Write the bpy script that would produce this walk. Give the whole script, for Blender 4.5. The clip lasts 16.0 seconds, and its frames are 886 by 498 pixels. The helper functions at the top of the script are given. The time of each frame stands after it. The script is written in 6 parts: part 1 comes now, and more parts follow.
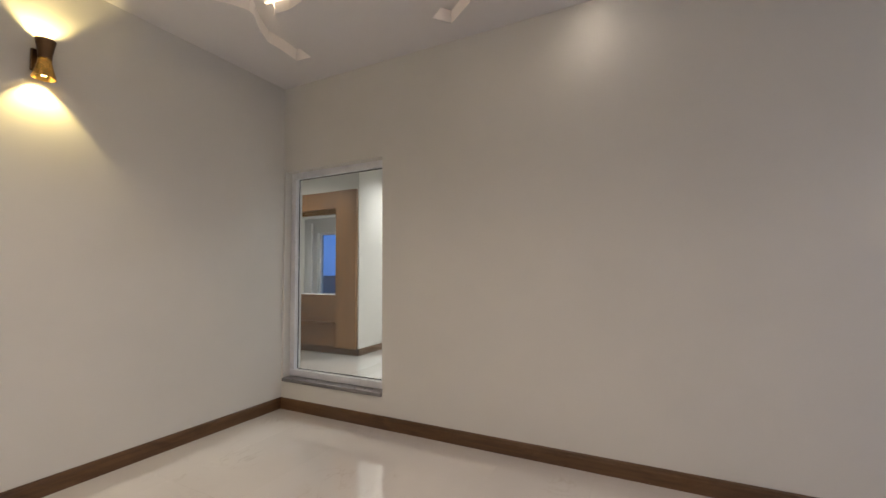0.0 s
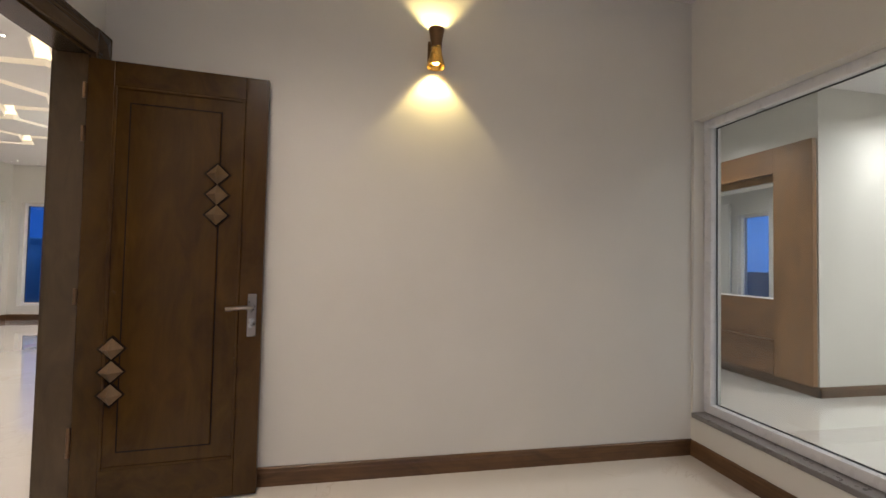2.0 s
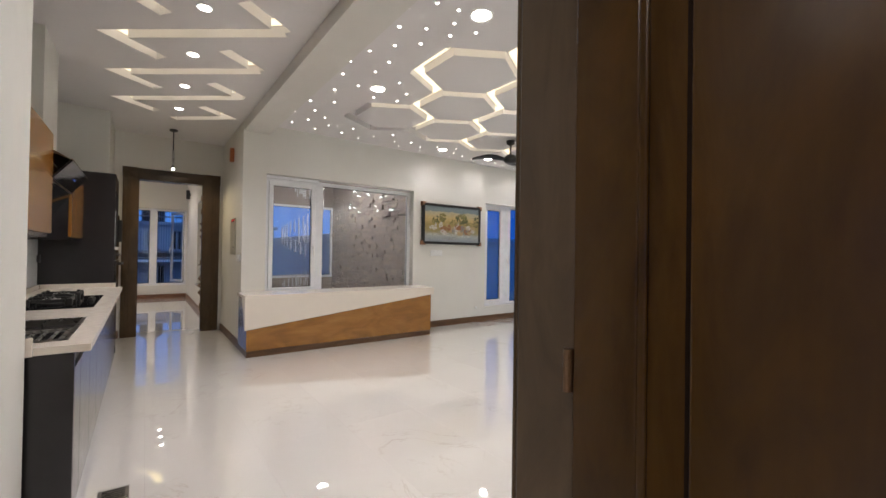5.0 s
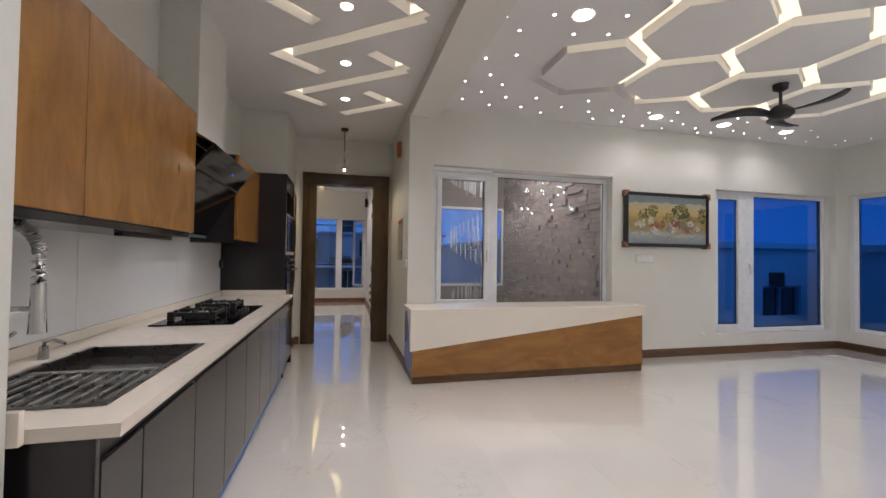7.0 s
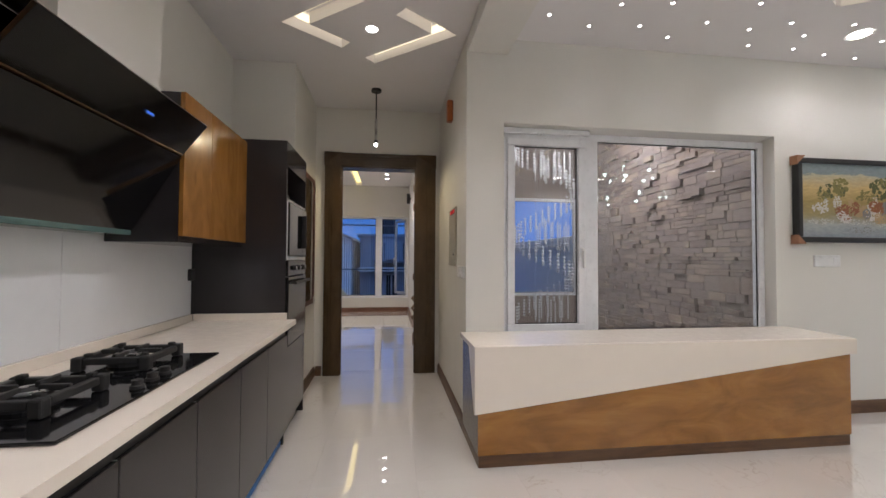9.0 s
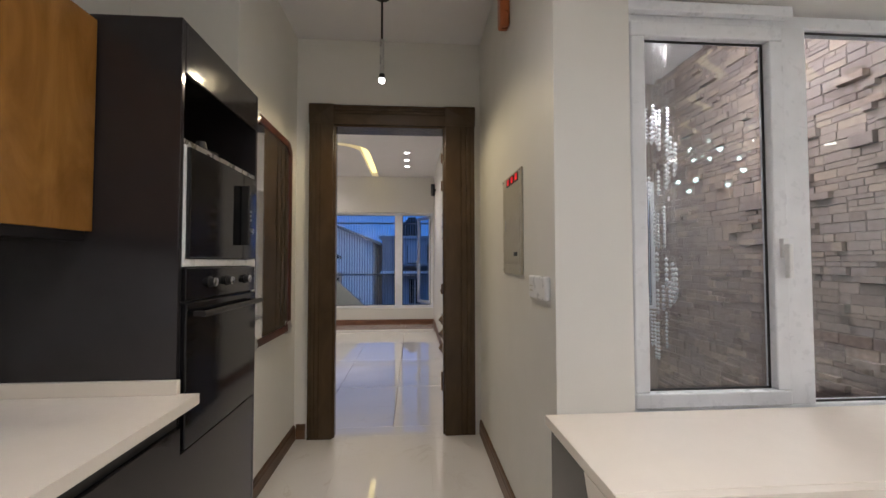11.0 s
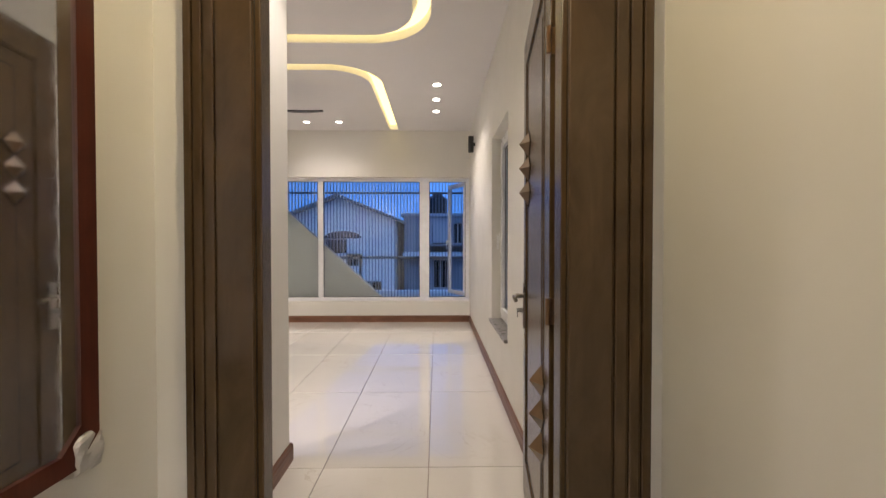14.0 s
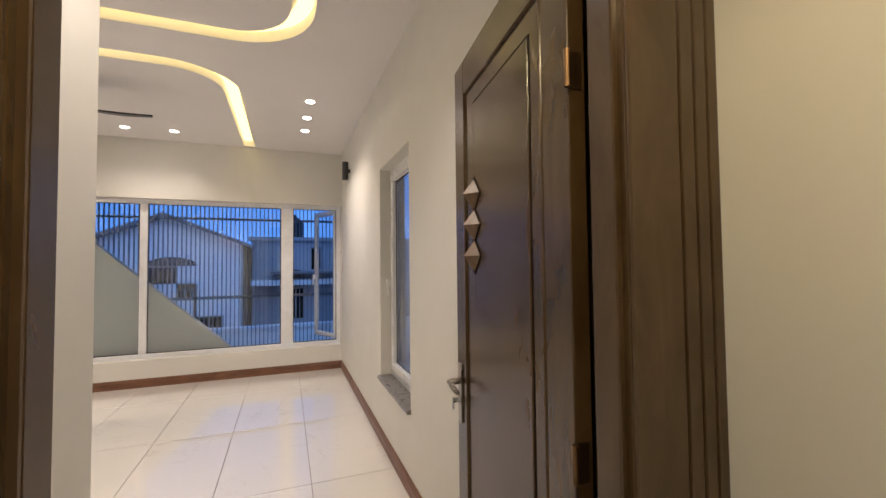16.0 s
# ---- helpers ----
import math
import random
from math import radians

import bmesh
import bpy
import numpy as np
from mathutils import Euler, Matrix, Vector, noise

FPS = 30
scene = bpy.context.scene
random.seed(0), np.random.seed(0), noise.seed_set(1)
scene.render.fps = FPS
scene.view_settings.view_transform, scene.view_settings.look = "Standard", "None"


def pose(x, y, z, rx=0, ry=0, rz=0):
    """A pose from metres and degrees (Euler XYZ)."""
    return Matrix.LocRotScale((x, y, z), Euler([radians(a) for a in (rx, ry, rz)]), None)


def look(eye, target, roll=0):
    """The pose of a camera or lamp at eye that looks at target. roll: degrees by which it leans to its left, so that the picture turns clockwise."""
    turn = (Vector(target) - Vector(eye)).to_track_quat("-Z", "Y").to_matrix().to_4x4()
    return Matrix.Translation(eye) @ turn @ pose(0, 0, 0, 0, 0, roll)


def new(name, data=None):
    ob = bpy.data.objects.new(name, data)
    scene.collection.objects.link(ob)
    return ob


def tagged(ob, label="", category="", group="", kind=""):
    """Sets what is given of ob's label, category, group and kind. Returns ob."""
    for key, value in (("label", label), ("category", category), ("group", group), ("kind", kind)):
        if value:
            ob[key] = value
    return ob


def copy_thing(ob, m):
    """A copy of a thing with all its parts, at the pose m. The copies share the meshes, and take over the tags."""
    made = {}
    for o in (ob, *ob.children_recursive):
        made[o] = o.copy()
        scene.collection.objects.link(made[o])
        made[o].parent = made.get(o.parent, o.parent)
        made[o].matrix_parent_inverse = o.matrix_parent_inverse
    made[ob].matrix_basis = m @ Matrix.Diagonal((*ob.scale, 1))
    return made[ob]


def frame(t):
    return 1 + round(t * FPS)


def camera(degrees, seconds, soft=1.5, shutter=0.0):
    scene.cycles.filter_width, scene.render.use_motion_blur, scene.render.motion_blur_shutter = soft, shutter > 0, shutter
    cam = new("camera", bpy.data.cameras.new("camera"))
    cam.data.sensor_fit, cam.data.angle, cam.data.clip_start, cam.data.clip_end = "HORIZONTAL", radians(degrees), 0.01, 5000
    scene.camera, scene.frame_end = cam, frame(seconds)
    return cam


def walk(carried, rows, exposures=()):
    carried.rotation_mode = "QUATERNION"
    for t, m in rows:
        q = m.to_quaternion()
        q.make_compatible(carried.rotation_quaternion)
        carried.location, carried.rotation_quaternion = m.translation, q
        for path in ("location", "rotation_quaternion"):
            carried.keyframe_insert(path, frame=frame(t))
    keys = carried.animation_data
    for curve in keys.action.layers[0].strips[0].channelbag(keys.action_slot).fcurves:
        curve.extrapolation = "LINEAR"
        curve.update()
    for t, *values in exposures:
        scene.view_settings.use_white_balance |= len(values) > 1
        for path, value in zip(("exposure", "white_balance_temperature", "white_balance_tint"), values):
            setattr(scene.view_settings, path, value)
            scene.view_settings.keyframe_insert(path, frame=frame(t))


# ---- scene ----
cam = camera(94.8, 16.0)
PATH = [
    (0, (-0.233, 0.246, 1.262), (0.675, -1.533, 1.372), -0.4),
    (0.5, (-0.201, 0.044, 1.255), (1.074, -1.494, 1.357), 0.3),
    (1, (0.044, -0.089, 1.257), (1.615, -1.324, 1.339), 0.6),
    (1.5, (0.254, -0.297, 1.253), (2.078, -1.116, 1.319), 1.1),
    (2, (0.499, -0.379, 1.242), (2.465, -0.741, 1.303), 1.2),
    (2.5, (0.815, -0.375, 1.26), (2.811, -0.264, 1.291), 1.3),
    (3, (1.153, -0.344, 1.258), (3.084, 0.177, 1.274), 1.1),
    (3.5, (1.44, -0.17, 1.25), (3.241, 0.701, 1.266), 1.1),
    (4, (1.683, 0.054, 1.255), (3.303, 1.227, 1.264), 0.8),
    (4.5, (1.908, 0.282, 1.253), (3.323, 1.695, 1.266), 0.95),
    (5, (2.115, 0.533, 1.245), (3.300, 2.145, 1.264), 0.85),
    (7.3, (2.483, 2.0, 1.21), (2.902, 3.955, 1.263), 0.7),
    (7.5, (2.515, 2.154, 1.203), (2.906, 4.115, 1.268), 0.6),
    (8, (2.501, 2.517, 1.187), (2.851, 4.485, 1.254), 0.5),
    (8.5, (2.505, 2.876, 1.217), (2.811, 4.851, 1.273), 0.5),
    (9, (2.553, 3.253, 1.235), (2.816, 5.235, 1.287), 0.3),
    (9.5, (2.548, 3.614, 1.243), (2.754, 5.603, 1.295), 0.2),
    (9.7, (2.562, 3.761, 1.205), (2.739, 5.751, 1.298), 0.1),
    (11.8, (2.626, 5.338, 1.257), (2.741, 7.334, 1.306), -0.3),
    (12, (2.632, 5.472, 1.247), (2.701, 7.470, 1.295), 0.1),
    (12.5, (2.555, 5.775, 1.241), (2.598, 7.774, 1.276), 0.2),
    (13, (2.564, 6.104, 1.238), (2.584, 8.104, 1.248), 0.1),
    (13.5, (2.565, 6.416, 1.243), (2.571, 8.416, 1.228), -0.1),
    (14, (2.503, 6.665, 1.24), (2.535, 8.664, 1.208), -0.0),
    (14.5, (2.457, 6.894, 1.27), (2.583, 8.89, 1.224), -0.1),
    (15, (2.397, 7.058, 1.322), (2.686, 9.036, 1.279), -0.5),
    (15.5, (2.319, 7.15, 1.379), (2.83, 9.083, 1.383), -0.3),
    (16, (2.301, 7.181, 1.434), (3.019, 9.046, 1.503), -0.6),
]
walk(cam, [(r[0], look(*r[1:])) for r in PATH], [(0.0, 0.34, 7050, 13), (1.0, 0.42, 7100, 13), (2.0, 0.32, 7050, 13), (3.5, 0.22, 7000, 14), (5.0, 0.15, 6300, 11), (7.5, -0.08, 6150, 13), (8.5, 0.02, 6150, 13), (9.5, 0.13, 6150, 12), (12.0, 0.3, 6100, 11), (12.5, 0.5, 6150, 11), (13.0, 0.74, 6300, 12), (14.5, 0.68, 6600, 12), (16.0, 0.72, 6750, 12)])

# ---- light ----
S = 1.06  # metres to one unit of the plan

world = bpy.data.worlds.new("dusk")
scene.world = world
world.use_nodes = True
wn = world.node_tree
sky = wn.nodes.new("ShaderNodeTexSky")
sky.sky_type = "NISHITA"
sky.sun_disc = False
sky.sun_elevation, sky.sun_rotation = radians(20.0), radians(190)
sky.air_density, sky.ozone_density, sky.dust_density = 1.2, 5.0, 0.4
lum = wn.nodes.new("ShaderNodeRGBToBW")
dusk = wn.nodes.new("ShaderNodeMix")
dusk.data_type, dusk.blend_type = "RGBA", "MULTIPLY"
dusk.inputs[0].default_value = 1.0
dusk.inputs[7].default_value = (0.10, 0.315, 0.97, 1)  # after sunset the sky's light is blue
wn.links.new(sky.outputs[0], lum.inputs[0])
even = wn.nodes.new("ShaderNodeMath")  # evens the sky's brightness out towards the horizon
even.operation = "POWER"
even.inputs[1].default_value = 0.5
wn.links.new(lum.outputs[0], even.inputs[0])
wn.links.new(even.outputs[0], dusk.inputs[6])
wn.links.new(dusk.outputs[2], wn.nodes["Background"].inputs[0])
wn.nodes["Background"].inputs[1].default_value = 0.3

fill_south = bpy.data.lights.new("house_front_fill", "SUN")  # added fill from the south, broad and blue, brightens the house fronts
fill_south.energy, fill_south.angle, fill_south.color = 0.7, radians(70), (0.32, 0.56, 1.0)
new("house_front_fill", fill_south).matrix_world = look((0, -8, 20), (0, 8, 6))

WARM, NEUTRAL, GOLD = (1.0, 0.88, 0.79), (1.0, 0.935, 0.92), (1.0, 0.82, 0.36)


def lamp(name, kind, at, watts, colour=NEUTRAL, size=0.1, size_y=None, spot=90, blend=0.6, aim=None):
    data = bpy.data.lights.new(name, kind)
    data.energy, data.color = watts, colour
    if kind == "AREA":
        data.shape = "RECTANGLE" if size_y else "DISK"
        data.size = size * S
        if size_y:
            data.size_y = size_y * S
    else:
        data.shadow_soft_size = size * S
        if kind == "SPOT":
            data.spot_size, data.spot_blend = radians(spot), blend
    ob = new(name, data)
    at = Vector(at) * S
    ob.matrix_world = look(at, at + Vector(aim or (0, 0, -1)))
    return ob


CEIL, CEIL_A, CEIL_B = 2.71, 2.873, 2.805
KITCHEN_SPOTS = [(2.282, 5.804 - 0.772 * i) for i in range(6)]
LIVING_DISCS = [(3.75, 3.96), (3.725, 2.475), (5.563, 5.40), (6.487, 5.41), (7.41, 5.41), (7.9, 3.96), (7.9, 2.47), (5.53, 1.5), (6.38, 1.5)]
# the last far room spot is added out of view to brighten the entry
ROOM_B_SPOTS = [(2.365, 10.54), (2.36, 10.97), (2.357, 11.39), (0.60, 11.87), (1.04, 11.86), (0.1, 8.1), (1.0, 8.1), (-1.2, 10.6), (-1.2, 11.5), (1.95, 8.2)]
WASHERS = [3.75, 4.35, 4.97, 5.34, 5.95, 6.6, 7.25, 7.9]
for x, y in KITCHEN_SPOTS:
    lamp("kitchen_lamp", "SPOT", (x, y, CEIL - 0.03), 12 if y > 5.7 else 26, NEUTRAL, 0.04, spot=125, blend=1.0)
for x, y in LIVING_DISCS:
    lamp("living_lamp", "SPOT", (x, y, CEIL - 0.03), 10 if y > 5 else 45, NEUTRAL, 0.05, spot=155, blend=0.8)
for x in WASHERS:
    lamp("wall_washer", "SPOT", (x, 5.62, CEIL - 0.03), 2.3, NEUTRAL, 0.015, spot=75, blend=0.7)
for x, y in ROOM_B_SPOTS:
    lamp("far_room_lamp", "SPOT", (x, y, CEIL_B - 0.03), 15 if y > 11.8 else (30 if x > 2.3 else (48 if x > 1.9 else 82)), WARM, 0.04, spot=118, blend=1.0)
lamp("sconce_down", "SPOT", (2.664, -0.70, 2.25), 10, GOLD, 0.02, spot=96, blend=0.35, aim=(0.30, 0, -1))
lamp("sconce_up", "SPOT", (2.664, -0.70, 2.45), 8, GOLD, 0.02, spot=94, blend=0.35, aim=(0.30, 0, 1))
SIDE_SPOTS = [(4.4, -3.6), (1.2, -3.8), (2.2, -5.8), (5.6, -5.4), (2.95, -5.2)]
# the first marks a light on the south wall, the rest are added fill
ROOM_A_SPOTS_AND_FILL = [(0.05, -2.15), (-1.7, -2.15), (-1.9, -0.6), (-0.2, 0.55), (1.2, 0.1)]
for x, y in ROOM_A_SPOTS_AND_FILL:
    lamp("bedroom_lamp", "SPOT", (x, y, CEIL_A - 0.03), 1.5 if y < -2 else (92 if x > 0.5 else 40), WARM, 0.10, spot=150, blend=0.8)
lamp("pendant_glow", "SPOT", (2.283, 6.79, 2.18), 17, (1.0, 0.80, 0.46), 0.025, spot=168, blend=0.5)
for x, y in SIDE_SPOTS:
    lamp("side_room_lamp", "SPOT", (x, y, CEIL_A - 0.04), 105, (0.95, 0.98, 1.0), 0.16, spot=150, blend=0.8)
# unseen fill without a fixture, added to brighten the stone and crystals
lamp("stair_lamp", "POINT", (4.45, 7.1, 2.8), 50, NEUTRAL, 0.12)
lamp("bedroom_window_light", "AREA", (-3.05, -1.0, 1.22), 6, (0.36, 0.55, 1.0), 1.7, 1.7, aim=(1, 0, -0.05))
# a second unseen fill, from above, grazes the stone
lamp("stair_lamp", "SPOT", (4.4, 7.6, 3.1), 60, WARM, 0.06, spot=140, blend=0.8)

# ---- materials ----
def nodes_of(name):
    m = bpy.data.materials.new(name)
    m.use_nodes = True
    nt = m.node_tree
    return m, nt, nt.nodes["Principled BSDF"]


def coords(nt, scale=(1, 1, 1), kind="Object"):
    tc, mp = nt.nodes.new("ShaderNodeTexCoord"), nt.nodes.new("ShaderNodeMapping")
    mp.inputs["Scale"].default_value = scale
    nt.links.new(tc.outputs[kind], mp.inputs[0])
    return mp.outputs[0]


def noise_tex(nt, vec, scale, detail=4, rough=0.55, distortion=0.0):
    n = nt.nodes.new("ShaderNodeTexNoise")
    n.inputs["Scale"].default_value, n.inputs["Detail"].default_value = scale, detail
    n.inputs["Roughness"].default_value, n.inputs["Distortion"].default_value = rough, distortion
    nt.links.new(vec, n.inputs["Vector"])
    return n.outputs["Fac"]


def ramp(nt, fac, *stops):
    r = nt.nodes.new("ShaderNodeValToRGB")
    while len(r.color_ramp.elements) < len(stops):
        r.color_ramp.elements.new(0.5)
    for e, (p, c) in zip(r.color_ramp.elements, stops):
        e.position, e.color = p, (*c, 1)
    nt.links.new(fac, r.inputs[0])
    return r.outputs[0]


def mixed(nt, a, b, fac, mode="MULTIPLY"):
    n = nt.nodes.new("ShaderNodeMix")
    n.data_type, n.blend_type = "RGBA", mode
    for sock, v in ((n.inputs[0], fac), (n.inputs[6], a), (n.inputs[7], b)):
        if hasattr(v, "is_linked"):
            nt.links.new(v, sock)
        elif isinstance(v, tuple):
            sock.default_value = (*v, 1)
        else:
            sock.default_value = v
    return n.outputs[2]


def bump(nt, b, height, strength=0.1, distance=0.01):
    n = nt.nodes.new("ShaderNodeBump")
    n.inputs["Strength"].default_value, n.inputs["Distance"].default_value = strength, distance
    nt.links.new(height, n.inputs["Height"])
    nt.links.new(n.outputs[0], b.inputs["Normal"])


def grey(v):
    return (v, v, v)


def paint(name, col, rough=0.55, vary=0.06, grain=0.06):
    m, nt, b = nodes_of(name)
    v = coords(nt)
    big = ramp(nt, noise_tex(nt, v, 1.3, 3), (0.3, grey(1 - vary)), (0.7, grey(1.0)))
    nt.links.new(mixed(nt, col, big, 1.0), b.inputs["Base Color"])
    rr = ramp(nt, noise_tex(nt, v, 6, 3), (0.3, grey(rough - 0.08)), (0.7, grey(rough + 0.08)))
    nt.links.new(rr, b.inputs["Roughness"])
    bump(nt, b, noise_tex(nt, v, 220, 3), grain, 0.002)
    return m


def plain(name, col, rough=0.4, metal=0.0, grain=0.03, vary=0.1):
    m, nt, b = nodes_of(name)
    v = coords(nt)
    b.inputs["Metallic"].default_value = metal
    nt.links.new(mixed(nt, col, ramp(nt, noise_tex(nt, v, 9, 4), (0.3, grey(1 - vary)), (0.7, grey(1.0))), 1.0), b.inputs["Base Color"])
    nt.links.new(ramp(nt, noise_tex(nt, v, 25, 3), (0.3, grey(max(rough - 0.05, 0.02))), (0.7, grey(rough + 0.05))), b.inputs["Roughness"])
    bump(nt, b, noise_tex(nt, v, 300, 2), grain, 0.001)
    return m


def timber(name, dark, light, rough=0.3, along="z", knots=0.0, fine=60, coat=0.0, streaks=0.75, relief=0.12, sheen=0.5):
    """Wood with its grain along one axis, streaks at two scales and, if asked, knots."""
    m, nt, b = nodes_of(name)
    long_, wide = 0.35, 1.0
    sc = {"x": (long_, wide, wide), "y": (wide, long_, wide), "z": (wide, wide, long_)}[along]
    fs = {"x": (0.03, 1, 1), "y": (1, 0.03, 1), "z": (1, 1, 0.03)}[along]
    v = coords(nt, sc)
    broad = noise_tex(nt, v, 7, 5, 0.6, 1.2)
    col = ramp(nt, broad, (0.28, dark), (0.72, light))
    streak = noise_tex(nt, coords(nt, fs), fine, 4, 0.6)
    col = mixed(nt, col, ramp(nt, streak, (0.35, grey(0.62)), (0.65, grey(1.0))), streaks)
    if knots:
        vo = nt.nodes.new("ShaderNodeTexVoronoi")
        vo.inputs["Scale"].default_value = 4.6
        ks = {"x": (0.5, 1.2, 1.2), "y": (1.2, 0.5, 1.2), "z": (1.2, 1.2, 0.5)}[along]
        nt.links.new(coords(nt, ks), vo.inputs["Vector"])
        kn = ramp(nt, vo.outputs["Distance"], (0.035, (0.14, 0.07, 0.03)), (0.115, (1, 1, 1)))
        col = mixed(nt, col, kn, knots)
    nt.links.new(col, b.inputs["Base Color"])
    nt.links.new(ramp(nt, streak, (0.3, grey(rough + 0.12 * streaks)), (0.7, grey(rough))), b.inputs["Roughness"])
    b.inputs["Coat Weight"].default_value, b.inputs["Coat Roughness"].default_value = coat, 0.12
    b.inputs["Specular IOR Level"].default_value = sheen
    bump(nt, b, streak, relief, 0.002)
    return m


def marble(name, col, vein, rough):
    m, nt, b = nodes_of(name)
    v = coords(nt)
    info = nt.nodes.new("ShaderNodeObjectInfo")
    add = nt.nodes.new("ShaderNodeVectorMath")
    mul = nt.nodes.new("ShaderNodeVectorMath")
    mul.operation = "SCALE"
    comb = nt.nodes.new("ShaderNodeCombineXYZ")
    for i in range(3):
        nt.links.new(info.outputs["Random"], comb.inputs[i])
    nt.links.new(comb.outputs[0], mul.inputs[0])
    mul.inputs["Scale"].default_value = 37.0
    nt.links.new(v, add.inputs[0])
    nt.links.new(mul.outputs[0], add.inputs[1])
    n1 = noise_tex(nt, add.outputs[0], 2.0, 6, 0.6, 1.5)
    base = ramp(nt, noise_tex(nt, add.outputs[0], 1.1, 4), (0.3, tuple(c * 0.94 for c in col)), (0.7, col))
    vn = ramp(nt, n1, (0.485, (1, 1, 1)), (0.5, vein), (0.515, (1, 1, 1)))
    patch = ramp(nt, noise_tex(nt, add.outputs[0], 1.7, 2), (0.5, grey(0)), (0.68, grey(0.55)))
    nt.links.new(mixed(nt, base, vn, patch), b.inputs["Base Color"])
    nt.links.new(ramp(nt, noise_tex(nt, add.outputs[0], 5, 3), (0.3, grey(rough)), (0.7, grey(rough + 0.02))), b.inputs["Roughness"])
    b.inputs["IOR"].default_value = 1.9
    b.inputs["Coat Weight"].default_value, b.inputs["Coat Roughness"].default_value = 1.0, 0.008
    return m


def stone_mat(name, tones):
    m, nt, b = nodes_of(name)
    info = nt.nodes.new("ShaderNodeObjectInfo")
    geo = nt.nodes.new("ShaderNodeNewGeometry")
    ad = nt.nodes.new("ShaderNodeMath")
    ad.operation = "ADD"
    fr = nt.nodes.new("ShaderNodeMath")
    fr.operation = "FRACT"
    nt.links.new(info.outputs["Random"], ad.inputs[0])
    nt.links.new(geo.outputs["Random Per Island"], ad.inputs[1])
    nt.links.new(ad.outputs[0], fr.inputs[0])
    n = len(tones)
    base = ramp(nt, fr.outputs[0], *[(i / (n - 1), t) for i, t in enumerate(tones)])
    v = coords(nt)
    g = noise_tex(nt, v, 30, 6, 0.65)
    nt.links.new(mixed(nt, base, ramp(nt, g, (0.3, grey(0.6)), (0.7, grey(1.1))), 0.9), b.inputs["Base Color"])
    b.inputs["Roughness"].default_value = 0.8
    bump(nt, b, g, 0.6, 0.01)
    return m


def glow(name, col, strength):
    m, nt, b = nodes_of(name)
    b.inputs["Base Color"].default_value = (*[0.6 * c * c for c in col], 1)
    b.inputs["Emission Color"].default_value = (*col, 1)
    b.inputs["Emission Strength"].default_value = strength
    return m


def pane_mat(name, tint=(0.93, 0.96, 0.97)):
    m, nt, b = nodes_of(name)
    nt.nodes.remove(b)
    tr, gl, mx = (nt.nodes.new(k) for k in ("ShaderNodeBsdfTransparent", "ShaderNodeBsdfGlossy", "ShaderNodeMixShader"))
    lw, pw, fr = nt.nodes.new("ShaderNodeLayerWeight"), nt.nodes.new("ShaderNodeMath"), nt.nodes.new("ShaderNodeMath")
    lw.inputs["Blend"].default_value = 0.5
    pw.operation, fr.operation = "POWER", "MULTIPLY_ADD"
    pw.inputs[1].default_value, fr.inputs[1].default_value, fr.inputs[2].default_value = 4.0, 0.8, 0.07
    nt.links.new(lw.outputs["Facing"], pw.inputs[0])
    nt.links.new(pw.outputs[0], fr.inputs[0])
    tr.inputs[0].default_value = (*tint, 1)
    gl.inputs["Roughness"].default_value = 0.01
    nt.links.new(fr.outputs[0], mx.inputs[0])
    nt.links.new(tr.outputs[0], mx.inputs[1])
    nt.links.new(gl.outputs[0], mx.inputs[2])
    nt.links.new(mx.outputs[0], nt.nodes["Material Output"].inputs[0])
    return m


WALL = paint("wall_paint", (0.71, 0.695, 0.65), 0.5)
CEILING = paint("ceiling_paint", (0.74, 0.72, 0.72), 0.6, 0.03)
TILE = marble("polished_marble_tile", (0.74, 0.71, 0.67), (0.70, 0.64, 0.57), 0.015)
GROUT = plain("tile_joint", (0.31, 0.27, 0.24), 0.7)
DARK = timber("dark_stained_wood", (0.037, 0.0160, 0.0022), (0.075, 0.0335, 0.0050), 0.24, "z", streaks=0.2, relief=0.01, sheen=0.38)
DARK_X = timber("dark_stained_wood_across", (0.037, 0.0160, 0.0022), (0.075, 0.0335, 0.0050), 0.24, "x", streaks=0.2, relief=0.01, sheen=0.38)
CASING = timber("casing_wood", (0.046, 0.0265, 0.0115), (0.088, 0.053, 0.024), 0.24, "z", streaks=0.13, relief=0.008, sheen=0.5)
CASING_X = timber("casing_wood_across", (0.046, 0.0265, 0.0115), (0.088, 0.053, 0.024), 0.24, "x", streaks=0.13, relief=0.008, sheen=0.5)
# near-black colour standing for the shade in grooves and round studs
GROOVE_SHADE = timber("groove_shade_wood", (0.008, 0.004, 0.002), (0.014, 0.007, 0.003), 0.8, "z", streaks=0.2, relief=0.01, sheen=0.1)
# lighter than the door: light caught on the facets is put into the colour
STUD_LIT = timber("lit_stud_wood", (0.10, 0.056, 0.024), (0.165, 0.098, 0.045), 0.35, "z", streaks=0.2, relief=0.01)
SKIRT_X = timber("skirting_wood_x", (0.07, 0.032, 0.012), (0.17, 0.085, 0.035), 0.35, "x")
SKIRT_Y = timber("skirting_wood_y", (0.07, 0.032, 0.012), (0.17, 0.085, 0.035), 0.35, "y")
RED_SKIRT_X = timber("reddish_skirting_x", (0.13, 0.05, 0.025), (0.24, 0.11, 0.06), 0.35, "x")
RED_SKIRT_Y = timber("reddish_skirting_y", (0.13, 0.05, 0.025), (0.24, 0.11, 0.06), 0.35, "y")
